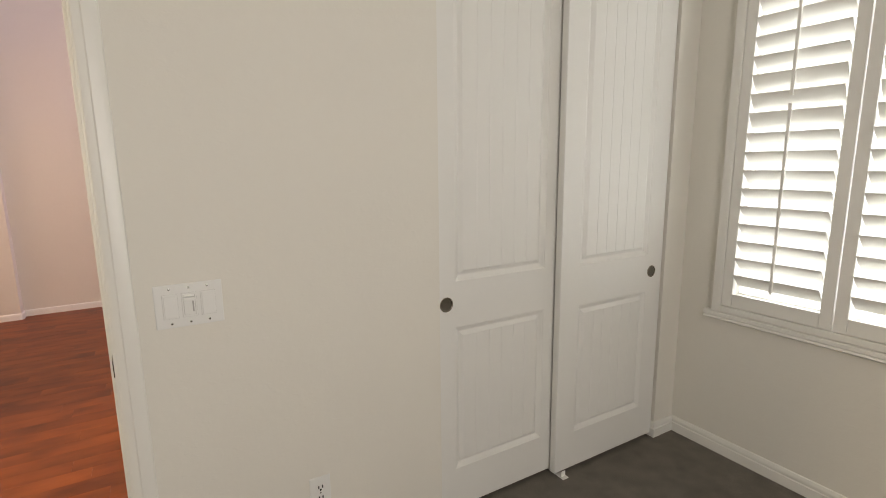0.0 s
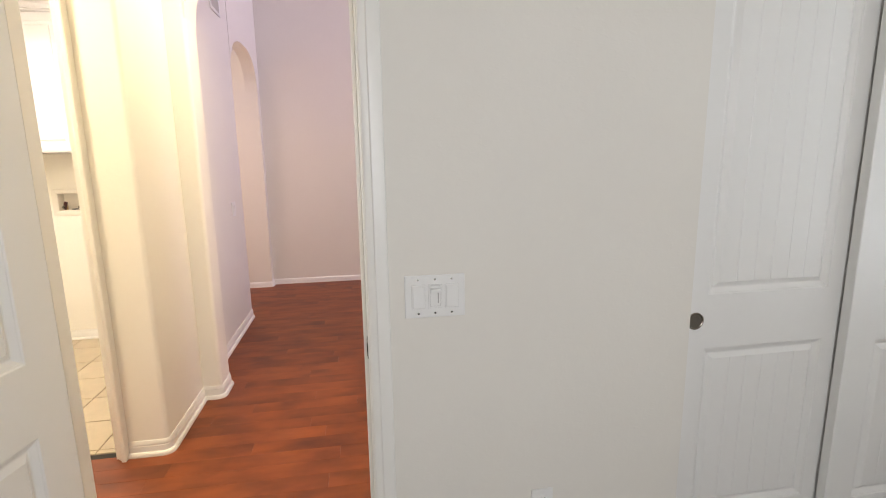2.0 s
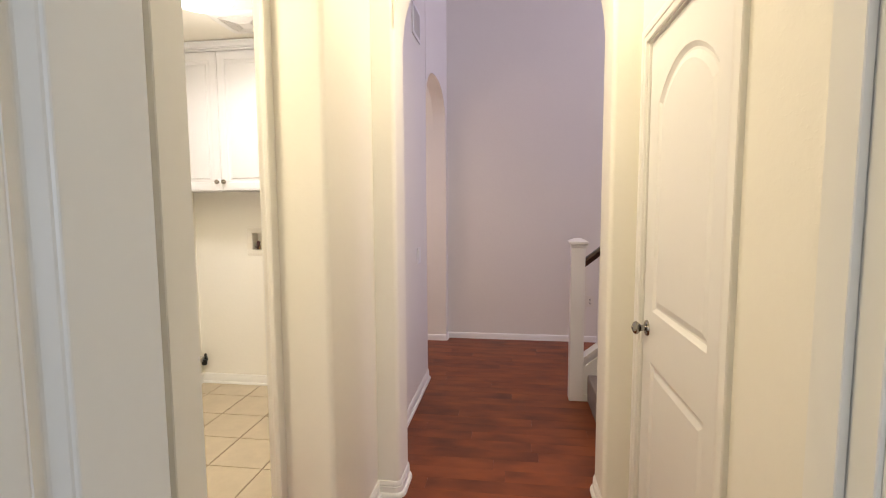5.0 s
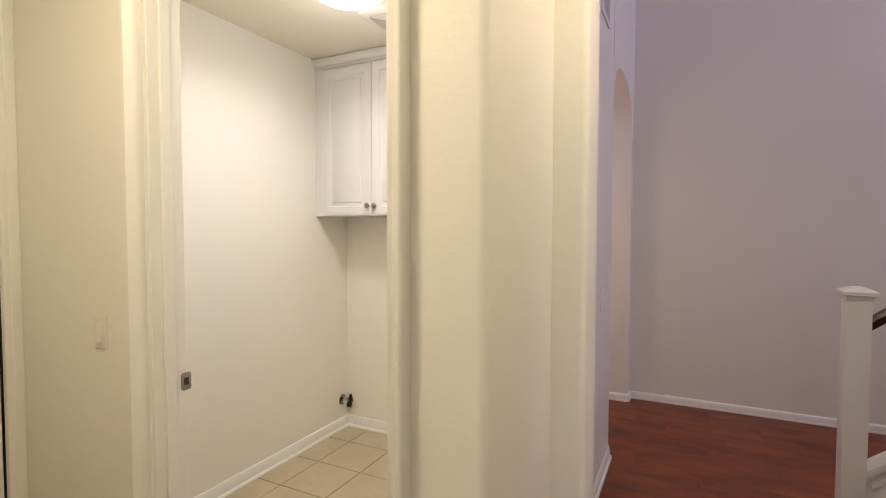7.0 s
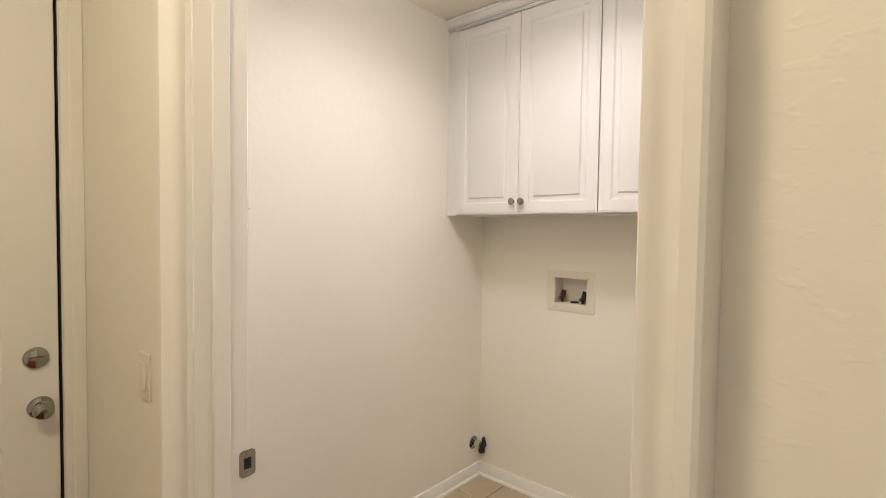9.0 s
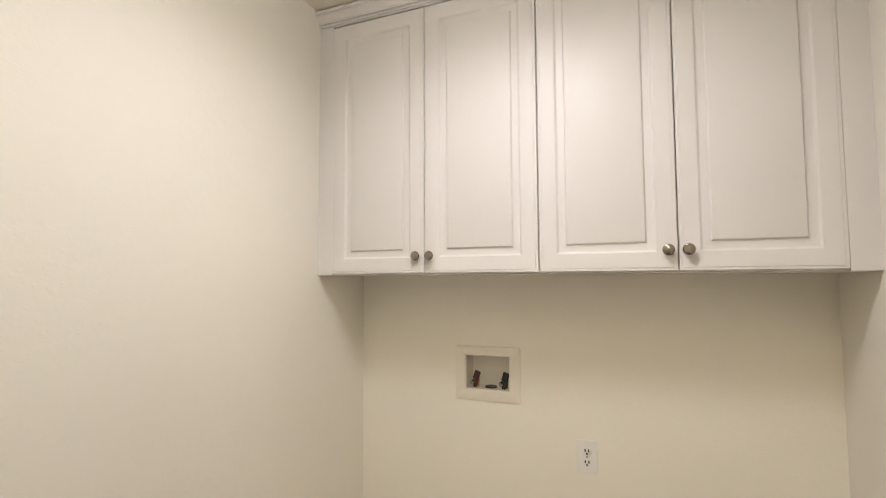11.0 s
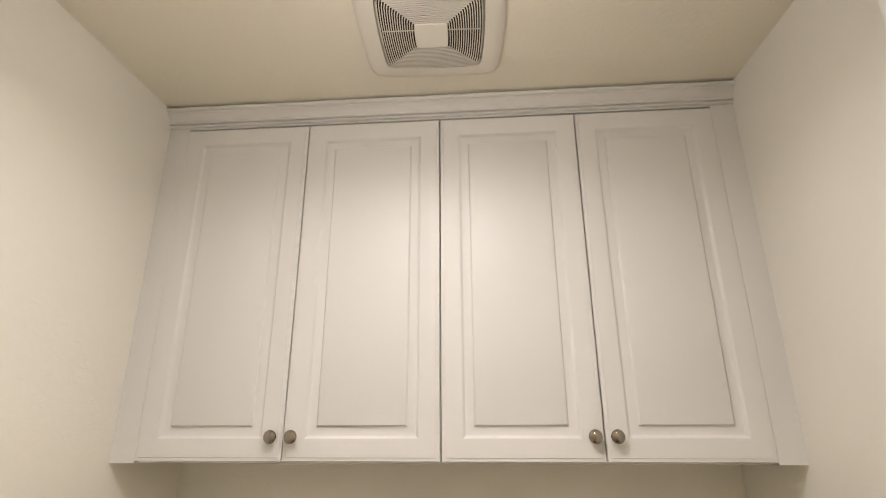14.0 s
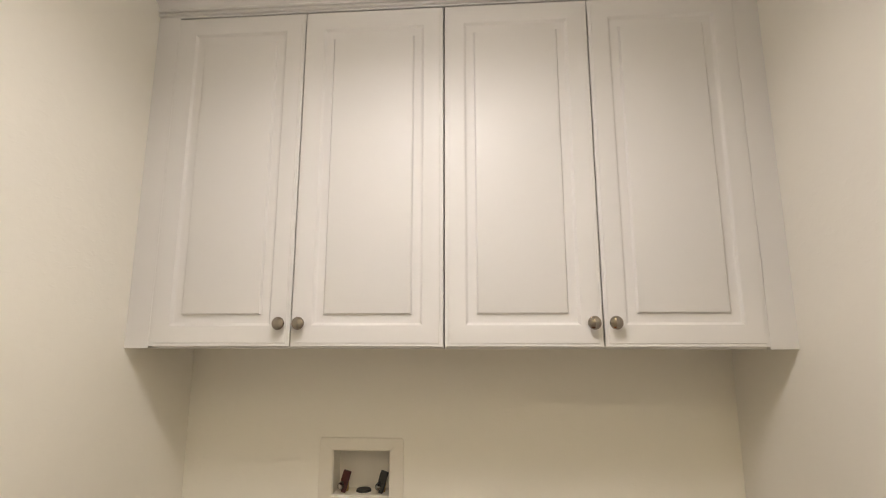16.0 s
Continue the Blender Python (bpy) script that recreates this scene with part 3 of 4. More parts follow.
# bedroom door, standing open into the room
bedroom_door = thing("bedroom_door", (-0.869, 0.0, 0.012), "white two-panel plank door standing open into the bedroom", "door", -100)
plank_door(bedroom_door, 0.762, 2.385, 0.035, 0.105)
knob_set(bedroom_door, 0.70, 0.91, 0.0, 1)
knob_set(bedroom_door, 0.70, 0.91, -0.035, -1)
for z in (0.22, 2.18):
    part("hinge", moved(lathe(((0.0, -0.045), (0.0055, -0.045), (0.0055, 0.045), (0.0, 0.045)), 12), Matrix.Translation((-0.003, -0.036, z))), NICKEL, bedroom_door)

# closet doors
for x1, y, px, lab in ((1.560, 0.058, 0.953, "white sliding closet door with plank panels, behind its twin"), (2.178, 0.012, 2.100, "white sliding closet door with plank panels, in front of its twin")):
    d = thing("closet_door", (x1, y, 0.018), lab, "closet door", 180, "sliding closet doors")
    w = 0.680
    plank_door(d, w, CT - 0.05, 0.035, 0.112, 6)
    p = part("finger_pull", moved(lathe(((0.029, 0.0), (0.029, 0.0022), (0.026, 0.003), (0.0235, 0.0015), (0.0235, 0.0009)), 28, "Y"), Matrix.Translation((x1 - px, 0.0, 0.883)) @ Matrix.Scale(-1, 4, (0, 1, 0))), NICKEL, d, "round brushed metal finger pull", True)
    # nearly flat disc; the shade inside the cup is put into its darker metal
    part("cup", moved(lathe(((0.0235, 0.0010), (0.012, 0.0007), (0.0, 0.0006)), 28, "Y"), Matrix.Translation((x1 - px, 0.0, 0.883)) @ Matrix.Scale(-1, 4, (0, 1, 0))), CUP, p, "flat disc of the pull, darkened for the shade of its recess", True)
track = box(CL, CR, 0.006, 0.10, CT - 0.03, CT, 0.002, 1)
setting("closet_track", track, TRIM, "white head track of the sliding closet doors", "door track")
guide = thing("floor_guide", (1.535, 0.028, 0.0), "small white plastic floor guide under the closet doors", "floor guide")
part("base_plate", box(-0.018, 0.018, -0.052, 0.055, 0.0, 0.004, 0.001, 1), PLASTIC, guide)
part("fin", box(-0.012, 0.012, -0.036, -0.030, 0.004, 0.03, 0.002, 1), PLASTIC, guide)

# laundry door, open into the laundry beside the wall
laundry_door = thing("laundry_door", (-1.352, YI + 0.004, 0.012), "white panel door standing open inside the laundry", "door", 88)
part("slab", panelled(0.866, 2.385, 0.035, [(0.12, 0.746, 0.20, 0.80, 0), (0.12, 0.746, 0.99, 2.26, 0.12)], MOULD), DOOR, laundry_door)
knob_set(laundry_door, 0.80, 0.91, 0.0, 1)
knob_set(laundry_door, 0.80, 0.91, -0.035, -1)

# garage door, closed
garage_door = thing("garage_door", (XG - 0.012, 1.065, 0.012), "cream two-panel plank door to the garage, closed", "door", -90)
plank_door(garage_door, 0.814, 2.385, 0.035, 0.13, 6)
knob_set(garage_door, 0.046, 0.880, 0.0, 1)
db = part("deadbolt", moved(lathe(((0.0, 0.014), (0.020, 0.0135), (0.029, 0.009), (0.032, 0.0)), 28, "Y"), Matrix.Translation((0.054, 0.0, 1.03)) @ Matrix.Scale(-1, 4, (0, 1, 0))), CHROME, garage_door, "polished nickel deadbolt", True)
part("thumb_turn", box(0.054 - 0.016, 0.054 + 0.016, 0.012, 0.026, 1.026, 1.036, 0.003), CHROME, db)
part("latch_plate", box(-0.003, 0.0005, -0.030, -0.004, 0.86, 0.92, 0.0005, 1), BLACK, garage_door)

# black strip that draws the dark line of the latch-side gap
part("gap_strip", box(XG - 0.046, XG - 0.010, 1.0700, 1.0722, 0.012, 2.385), BLACK, garage_jamb, "thin black strip in the gap beside the garage door")

# hall closet door, closed
hall_door = thing("hall_closet_door", (RX + 0.008, 0.789, 0.012), "cream two-panel door with an arched top panel, closed", "door", 90)
part("slab", panelled(0.772, 2.02, 0.035, [(0.115, 0.657, 0.19, 0.785, 0), (0.115, 0.657, 0.985, 1.895, 0.12)], MOULD), DOOR, hall_door)
knob_set(hall_door, 0.716, 0.905, 0.0, 1)

# ---------------------------------------------------------------- bedroom things
sw = thing("light_switch", (0.085, 0.0, 1.057), "white three-gang wall plate with two rockers and a dimmer", "light switch", 180)
part("plate", box(-0.085, 0.085, 0.0, 0.006, -0.061, 0.061, 0.003), PLASTIC, sw)
for i, x in enumerate((0.047, 0.0, -0.047)):
    part("shadow_gap", box(x - 0.0188, x + 0.0188, 0.0055, 0.0063, -0.0343, 0.0343), SEAM, sw)
    part("insert", box(x - 0.0185, x + 0.0185, 0.0055, 0.0075, -0.034, 0.034, 0.0008, 1), PLASTIC, sw)
    if i == 1:
        part("shadow_gap", box(x - 0.0145, x + 0.0145, 0.0072, 0.0077, -0.0284, 0.0284), SEAM, sw)
        part("slider_track", box(x - 0.0138, x + 0.0138, 0.0070, 0.0082, -0.028, 0.028, 0.0005, 1), PLASTIC, sw)
        # grey strip for the slot, with the slider's cast shadow in its colour
        part("slot_shadow", box(x - 0.0105, x - 0.0070, 0.0078, 0.0084, -0.020, 0.016), SEAM, sw)
        part("slider", join(box(x - 0.0135, x + 0.0150, 0.0080, 0.0235, 0.013, 0.024, 0.003), box(x - 0.0135, x + 0.0150, 0.0080, 0.0150, 0.024, 0.032, 0.003)), PLASTIC, sw)
    else:
        part("rocker", moved(box(x - 0.0155, x + 0.0155, 0.0, 0.0045, -0.031, 0.031, 0.0015), Matrix.Translation((0, 0.0068, 0)) @ Matrix.Rotation(radians(2.5), 4, "X")), PLASTIC, sw)
    for z in (-0.0485, 0.0485):
        part("screw", moved(lathe(((0.0, 0.0015), (0.0025, 0.0012), (0.0032, 0.0)), 10, "Y"), Matrix.Translation((x, 0.006, z)) @ Matrix.Scale(-1, 4, (0, 1, 0))), CHROME, sw)


def outlet(at, face, label, shell=PLASTIC):
    rz = {"-y": 180, "+x": -90}[face]
    th = thing("power_outlet", at, label, "outlet", rz)
    part("plate", box(-0.035, 0.035, 0.0, 0.0055, -0.0575, 0.0575, 0.0025), shell, th)
    for z in (-0.0195, 0.0195):
        s = part("socket", moved(lathe(((0.0, 0.002), (0.0155, 0.002), (0.0165, 0.0)), 24, "Y"), Matrix.Translation((0, 0.0055, z)) @ Matrix.Diagonal((1, -1, 0.85, 1))), shell, th)
        for x in (-0.0062, 0.0062):
            part("slot", box(x - 0.0020, x + 0.0020, 0.0070, 0.0082, z - 0.0020, z + 0.0085), BLACK, s)
        part("slot", box(-0.0032, 0.0032, 0.0070, 0.0082, z - 0.0105, z - 0.0045), BLACK, s)
    part("screw", moved(lathe(((0.0, 0.0012), (0.0025, 0.001), (0.003, 0.0)), 10, "Y"), Matrix.Translation((0, 0.0055, 0)) @ Matrix.Scale(-1, 4, (0, 1, 0))), CHROME, th)
    return th


outlet((0.416, 0.0, 0.350), "-y", "white duplex power outlet low on the bedroom wall")

# window with plantation shutters
win = thing("window_1", (WX, (WY0 + WY1) / 2, WZ0), "white framed bedroom window behind plantation shutters", "window", kind="structure")
hy, hz = (WY1 - WY0) / 2, WZ1 - WZ0
for a, c, lo, hi, nm in ((-hy, -hy + 0.05, 0, hz, "window_frame"), (hy - 0.05, hy, 0, hz, "window_frame"), (-hy + 0.05, hy - 0.05, 0, 0.05, "window_frame"), (-hy + 0.05, hy - 0.05, hz - 0.05, hz, "window_frame")):
    part(nm, box(0.085, 0.125, a, c, lo, hi, 0.003), TRIM, win)
sill = sweep([(WY0 - 0.05, 0.0), (WY1 + 0.05, 0.0)], ((0, 0), (0.0, 0.022), (0.006, 0.030), (0.014, 0.024), (0.020, 0.030), (0.034, 0.030), (0.040, 0.024), (0.040, 0)), lambda u, v, h: (WX - h, u, 0.680 + v))
setting("window_sill", sill, TRIM, "white moulded sill under the shutters", "window sill", True)
sh = thing("plantation_shutters", (WX, (WY0 + WY1) / 2, 0.722), "white plantation shutters with tilted louvers, closed over the window", "shutters")
FH = WZ1 + 0.04 - 0.722
for a, c, lo, hi in ((-hy - 0.012, -hy + 0.028, 0, FH), (hy - 0.028, hy + 0.012, 0, FH), (-hy + 0.028, hy - 0.028, 0, 0.030), (-hy + 0.028, hy - 0.028, FH - 0.04, FH)):
    part("frame_bar", box(-0.030, 0.02, a, c, lo, hi, 0.004), TRIM, sh)


def louver(width, chord=0.089, thick=0.011):
    """An elliptic slat along y, centred."""
    b = bmesh.new()
    n = 14
    ends = []
    for y in (-width / 2, width / 2):
        ends.append([b.verts.new((chord / 2 * math.cos(2 * math.pi * k / n), y, thick / 2 * math.sin(2 * math.pi * k / n))) for k in range(n)])
    for k in range(n):
        b.faces.new((ends[0][k], ends[0][(k + 1) % n], ends[1][(k + 1) % n], ends[1][k]))
    b.faces.new(ends[0][::-1])
    b.faces.new(ends[1])
    bmesh.ops.recalc_face_normals(b, faces=list(b.faces))
    return b


PW = hy - 0.030                     # a shutter panel's width
PH = FH - 0.075
slat = mesh_of("louver", louver(PW - 0.103), TRIM, True)
for yc in (hy - 0.0285 - PW / 2, -hy + 0.0285 + PW / 2):
    bm = bmesh.new()
    for s in (-1, 1):
        box(-0.014, 0.014, s * (PW / 2 - 0.0235) - 0.0225, s * (PW / 2 - 0.0235) + 0.0225, 0, PH, 0.003, bm=bm)
    box(-0.013, 0.013, -PW / 2 + 0.0465, PW / 2 - 0.0465, 0, 0.062, 0.003, bm=bm)
    box(-0.013, 0.013, -PW / 2 + 0.0465, PW / 2 - 0.0465, PH - 0.08, PH, 0.003, bm=bm)
    panel = part("shutter_panel", bm, TRIM, sh)
    panel.location = (-0.006, yc, 0.032)
    z = 0.062 + 0.066
    while z < PH - 0.11:
        lv = new("louver", slat)
        lv.parent = panel
        lv.matrix_local = pose(0, 0, z, 0, 58 if 0.82 < z < 1.01 else 49 if z > 0.90 else 45, 0)
        z += 0.0795
    for z0, z1 in ((0.105, 0.905), (0.935, PH - 0.07)):
        part("tilt_rod", box(-0.050, -0.040, -0.006, 0.006, z0, z1, 0.002), TRIM, panel)

# ---------------------------------------------------------------- lobby and stair hall things
ls = thing("light_switch", (-2.506, YL, 1.075), "cream single rocker switch on the lobby wall", "light switch", 180)
part("plate", box(-0.035, 0.035, 0, 0.005, -0.057, 0.057, 0.003), FAN_WHITE, ls)
part("rocker", moved(box(-0.0165, 0.0165, 0, 0.006, -0.033, 0.033, 0.0015), Matrix.Translation((0, 0.005, 0)) @ Matrix.Rotation(radians(4), 4, "X")), FAN_WHITE, ls)
hs = thing("light_switch", (HX, 2.975, 1.045), "white double toggle switch on the hall wall", "light switch", -90)
part("plate", box(-0.058, 0.058, 0, 0.006, -0.058, 0.058, 0.003), PLASTIC, hs)
for x in (-0.023, 0.023):
    part("rocker", box(x - 0.016, x + 0.016, 0.005, 0.010, -0.033, 0.033, 0.0015), PLASTIC, hs)
vent = thing("wall_vent", (HX, 2.945, 2.655), "white slatted air vent high on the hall wall", "air vent", -90)
part("backing", box(-0.105, 0.105, 0.0, 0.003, -0.080, 0.080), DARK, vent)
for a, c, lo, hi in ((-0.13, -0.105, -0.105, 0.105), (0.105, 0.13, -0.105, 0.105), (-0.105, 0.105, -0.105, -0.080), (-0.105, 0.105, 0.080, 0.105)):
    part("frame", box(a, c, 0.0, 0.010, lo, hi, 0.002, 1), PLASTIC, vent)
for i in range(9):
    part("slat", moved(box(-0.105, 0.105, -0.007, 0.007, -0.0006, 0.0006), Matrix.Translation((0, 0.007, -0.07 + i * 0.0175)) @ Matrix.Rotation(radians(40), 4, "X")), PLASTIC, vent)
outlet((0.32, YE, 0.42), "-y", "cream duplex power outlet on the end wall", FAN_WHITE)

# newel, rail and stairs
NX, NY = -0.005, 3.045
newel = thing("newel_post", (NX, NY, 0.0), "white square newel post with a pyramid cap", "newel post")
part("post", box(-0.048, 0.048, -0.045, 0.045, 0, 1.105, 0.003), TRIM, newel)
cap = lathe(((0.0, 1.170), (0.032, 1.166), (0.074, 1.154), (0.092, 1.146), (0.092, 1.130), (0.072, 1.126), (0.072, 1.112), (0.066, 1.105), (0.0, 1.105)), 4)
part("cap", moved(cap, Matrix.Rotation(radians(45), 4, "Z")), TRIM, newel)
SL = 0.80                             # rise of the flight over its run
RUN, RISE, SX = 0.262, 0.190, 0.095   # a step
rail = thing("handrail", (NX + 0.048, NY, 0.985), "dark brown wooden handrail rising from the newel", "handrail")
rail_prof = ((-0.028, 0.0), (-0.030, 0.020), (-0.022, 0.038), (0.0, 0.045), (0.022, 0.038), (0.030, 0.020), (0.028, 0.0), (0.018, -0.022), (-0.018, -0.022))
b = bmesh.new()
ends = [[b.verts.new((x, u, x * SL + h)) for u, h in rail_prof] for x in (0.0, 2.6)]
k = len(rail_prof)
for j in range(k):
    b.faces.new((ends[0][j], ends[0][(j + 1) % k], ends[1][(j + 1) % k], ends[1][j]))
b.faces.new(ends[0][::-1])
b.faces.new(ends[1])
bmesh.ops.recalc_face_normals(b, faces=list(b.faces))
part("rail", b, RAIL_WOOD, rail, "", True)
skirt = thing("stair_skirt", (NX + 0.048, NY, 0.0), "white stepped stair curb with sloping cap", "stair curb")
def slope(x0, x1, y0, y1, lo, hi):
    b = bmesh.new()
    v = [b.verts.new((x, y, x * SL + h)) for x in (x0, x1) for y in (y0, y1) for h in (lo, hi)]
    for f in ((0, 1, 3, 2), (4, 6, 7, 5), (0, 4, 5, 1), (2, 3, 7, 6), (0, 2, 6, 4), (1, 5, 7, 3)):
        b.faces.new([v[i] for i in f])
    bmesh.ops.recalc_face_normals(b, faces=list(b.faces))
    return b
b = bmesh.new()
v = [b.verts.new(p) for y in (-0.030, 0.030) for p in ((0, y, 0), (2.6, y, 0), (2.6, y, 2.6 * SL + 0.295), (0, y, 0.295))]
for f in ((0, 1, 2, 3), (7, 6, 5, 4), (0, 4, 5, 1), (1, 5, 6, 2), (2, 6, 7, 3), (3, 7, 4, 0)):
    b.faces.new([v[i] for i in f])
bmesh.ops.recalc_face_normals(b, faces=list(b.faces))
part("curb", b, TRIM, skirt)
part("cap", slope(0.0, 2.6, -0.055, 0.055, 0.295, 0.325), TRIM, skirt)
part("moulding", slope(0.02, 2.6, -0.042, -0.030, 0.225, 0.250), TRIM, skirt)
part("plinth_block", box(0.0, 0.05, -0.045, -0.030, 0, 0.05, 0.004), TRIM, skirt)
for i in range(16):
    x = 0.115 + i * 0.118
    if x < 2.5:
        bl = thing("baluster", (NX + 0.048 + x, NY, x * SL + 0.327), "white square stair baluster under the handrail", "baluster", group="stair balusters")
        part("shaft", box(-0.016, 0.016, -0.016, 0.016, -0.012, 0.638, 0.002, 1), TRIM, bl)
stairs = thing("staircase", (SX, 2.45, 0.0), "grey carpeted stairs rising beside the rail", "stairs", kind="structure")
for i in range(14):
    st = box(i * RUN - 0.02, (i + 1) * RUN + 0.02, -0.535, 0.575, i * RISE if i else 0, (i + 1) * RISE, 0.014, 3)
    part("step", st, STAIR_CARPET, stairs, "", True)

# ---------------------------------------------------------------- laundry things
def cabinet_knob(parent, x, y, z):
    part("knob", moved(lathe(((0.0, 0.026), (0.009, 0.0255), (0.0145, 0.023), (0.0165, 0.019), (0.015, 0.0155), (0.008, 0.012), (0.006, 0.006), (0.0085, 0.0)), 24, "Y"), Matrix.Translation((x, y, z))), NICKEL, parent, "round brushed nickel knob", True)


CZ0, CZ1 = 1.511, 2.462
CY = 2.697                            # face of the cabinet doors
for x0, x1, mid, fill, lab in ((XL - 0.001, -2.0815, -2.474, (XL - 0.001, -2.853), "white thermofoil wall cabinet with two raised-panel doors"), (-2.0795, XR + 0.001, -1.6885, (-1.303, XR + 0.001), "white thermofoil wall cabinet with two raised-panel doors, lamp glare on it")):
    cb = thing("wall_cabinet", ((x0 + x1) / 2, YB - 0.003, CZ0), lab, "cabinet", group="laundry wall cabinets")
    ox, oy = (x0 + x1) / 2, YB - 0.003
    part("body", box(x0 - ox, x1 - ox, CY + 0.020 - oy, 0, 0, 2.520 - CZ0, 0.001, 1), CAB, cb)
    part("filler", box(fill[0] - ox, fill[1] - ox, CY + 0.0032 - oy, CY + 0.020 - oy, 0.001, CZ1 - CZ0, 0.0008, 1), CAB, cb)
    a, c = (fill[1], x1 - 0.0005) if fill[0] == x0 else (x0 + 0.0005, fill[0])
    for d0, d1, hand in ((a + 0.0006, mid - 0.0017, 1), (mid + 0.0017, c - 0.0006, -1)):
        w, h = d1 - d0, CZ1 - CZ0 - 0.013
        dr = part("door", moved(panelled(w, h, 0.018, [(0.052, w - 0.052, 0.052, h - 0.052, 0)], FOIL, back=False, bevel=0.0095, edge=((0.0088, 0.0014), (0.0012, 0.0019), (0.0, 0.0032))), Matrix.Translation((d1 - ox, CY - oy, 0.006)) @ Matrix.Rotation(math.pi, 4, "Z")), CAB, cb, "", True)
        kx = d1 - 0.024 if hand > 0 else d0 + 0.024
        cabinet_knob(dr, kx - ox, CY - oy, 1.575 - CZ0)
crown = sweep([(XL, 0.0), (XR, 0.0)][::-1], ((0, 2.462), (0.008, 2.462), (0.008, 2.4665), (0.0175, 2.4675), (0.0195, 2.4705), (0.0175, 2.4735), (0.012, 2.4745), (0.012, 2.4765), (0.0205, 2.4775), (0.0225, 2.481), (0.0205, 2.4845), (0.017, 2.486), (0.0195, 2.493), (0.026, 2.501), (0.036, 2.506), (0.036, 2.509), (0.044, 2.511), (0.046, 2.515), (0.044, 2.5205), (0, 2.5205)), lambda u, v, h: (u, CY + 0.014 + v, h))
setting("crown_moulding", crown, CAB, "white crown moulding over the cabinets", "moulding", True)

# washer supply box
wb = thing("washer_box", (-2.357, YB, 1.118), "recessed white washer supply box with two valves", "washer box")
part("liner", join(box(-0.091, 0.091, 0.078, 0.084, -0.053, 0.084), box(-0.091, -0.086, 0.0, 0.078, -0.053, 0.084), box(0.086, 0.091, 0.0, 0.078, -0.053, 0.084), box(-0.086, 0.086, 0.0, 0.078, -0.053, -0.048), box(-0.086, 0.086, 0.0, 0.078, 0.079, 0.084)), FAN_WHITE, wb)
def rect_loops(rows, steps=5):
    """Bridges round-cornered upright rectangles (x0, x1, z0, z1, corner radius, y)."""
    b = bmesh.new()
    loops = [[b.verts.new((x, y, z)) for x, z in rounded([(x0, z0), (x1, z0), (x1, z1), (x0, z1)], [r] * 4, steps)] for x0, x1, z0, z1, r, y in rows]
    for l0, l1 in zip(loops, loops[1:]):
        for k in range(len(l0)):
            b.faces.new((l0[k], l0[(k + 1) % len(l0)], l1[(k + 1) % len(l0)], l1[k]))
    bmesh.ops.recalc_face_normals(b, faces=list(b.faces))
    return b


part("flange", rect_loops(((-0.131, 0.131, -0.093, 0.118, 0.010, -0.0003), (-0.130, 0.130, -0.092, 0.117, 0.009, -0.004), (-0.127, 0.127, -0.089, 0.114, 0.008, -0.006), (-0.090, 0.090, -0.052, 0.083, 0.004, -0.006), (-0.0875, 0.0875, -0.0495, 0.0805, 0.003, -0.004), (-0.087, 0.087, -0.049, 0.080, 0.003, 0.004))), FAN_WHITE, wb, "", True)
for x, m in ((-0.058, RED), (0.058, BLACK)):
    v = part("valve", moved(lathe(((0.0, -0.048), (0.010, -0.048), (0.012, -0.02), (0.009, -0.018), (0.009, 0.0), (0.0, 0.0)), 14), Matrix.Translation((x, 0.042, 0.0))), BRASS, wb, "brass shut-off valve", True)
    part("valve_handle", moved(join(box(-0.012, 0.012, -0.006, 0.006, -0.004, 0.030, 0.003), box(-0.002, 0.012, -0.006, 0.006, -0.034, -0.002, 0.003)), Matrix.Translation((x + 0.004, 0.020, -0.012)) @ Matrix.Rotation(radians(16), 4, "Y")), m, v)
    part("spout", moved(lathe(((0.0, 0.0), (0.010, 0.0), (0.010, 0.018), (0.0, 0.018)), 14, "Y"), Matrix.Translation((x - 0.006, 0.026, -0.026))), BLACK, v)
    part("valve_nut", moved(lathe(((0.0, 0.012), (0.007, 0.011), (0.009, 0.006), (0.009, 0.0)), 8, "Y"), Matrix.Translation((x - 0.006, 0.008, -0.026))), CHROME, v)
part("drain_cap", moved(lathe(((0.0, 0.006), (0.022, 0.006), (0.024, 0.0)), 20), Matrix.Translation((0.0, 0.045, -0.048))), BLACK, wb)
outlet((-1.989, YB, 0.866), "-y", "white duplex power outlet below the washer box")

# gas valve
gv = thing("gas_valve", (XL, 2.965, 0.205), "black and chrome gas valve low on the laundry wall", "gas valve")
part("escutcheon", lathe(((0.0, 0.004), (0.036, 0.003), (0.038, 0.0)), 24, "X"), CHROME, gv, "chrome wall flange", True)
part("stub_pipe", lathe(((0.0, 0.022), (0.013, 0.022), (0.013, 0.003)), 16, "X"), CHROME, gv, "", True)
part("hex_nut", lathe(((0.0, 0.052), (0.022, 0.052), (0.026, 0.048), (0.026, 0.024), (0.022, 0.020), (0.0, 0.020)), 6, "X"), SATIN, gv, "bright silver hexagonal valve nut")
part("outlet_cap", moved(lathe(((0.0, 0.004), (0.016, 0.004), (0.020, 0.0), (0.020, -0.034), (0.016, -0.042), (0.0, -0.042)), 12), Matrix.Translation((0.052, 0.012, -0.006))), BLACK, gv, "black outlet cap", True)
part("lever", moved(box(-0.007, 0.007, -0.010, 0.010, -0.034, 0.030, 0.005), Matrix.Translation((0.062, 0.020, 0.014)) @ Matrix.Rotation(radians(18), 4, "X")), BLACK, gv, "black valve lever", True)

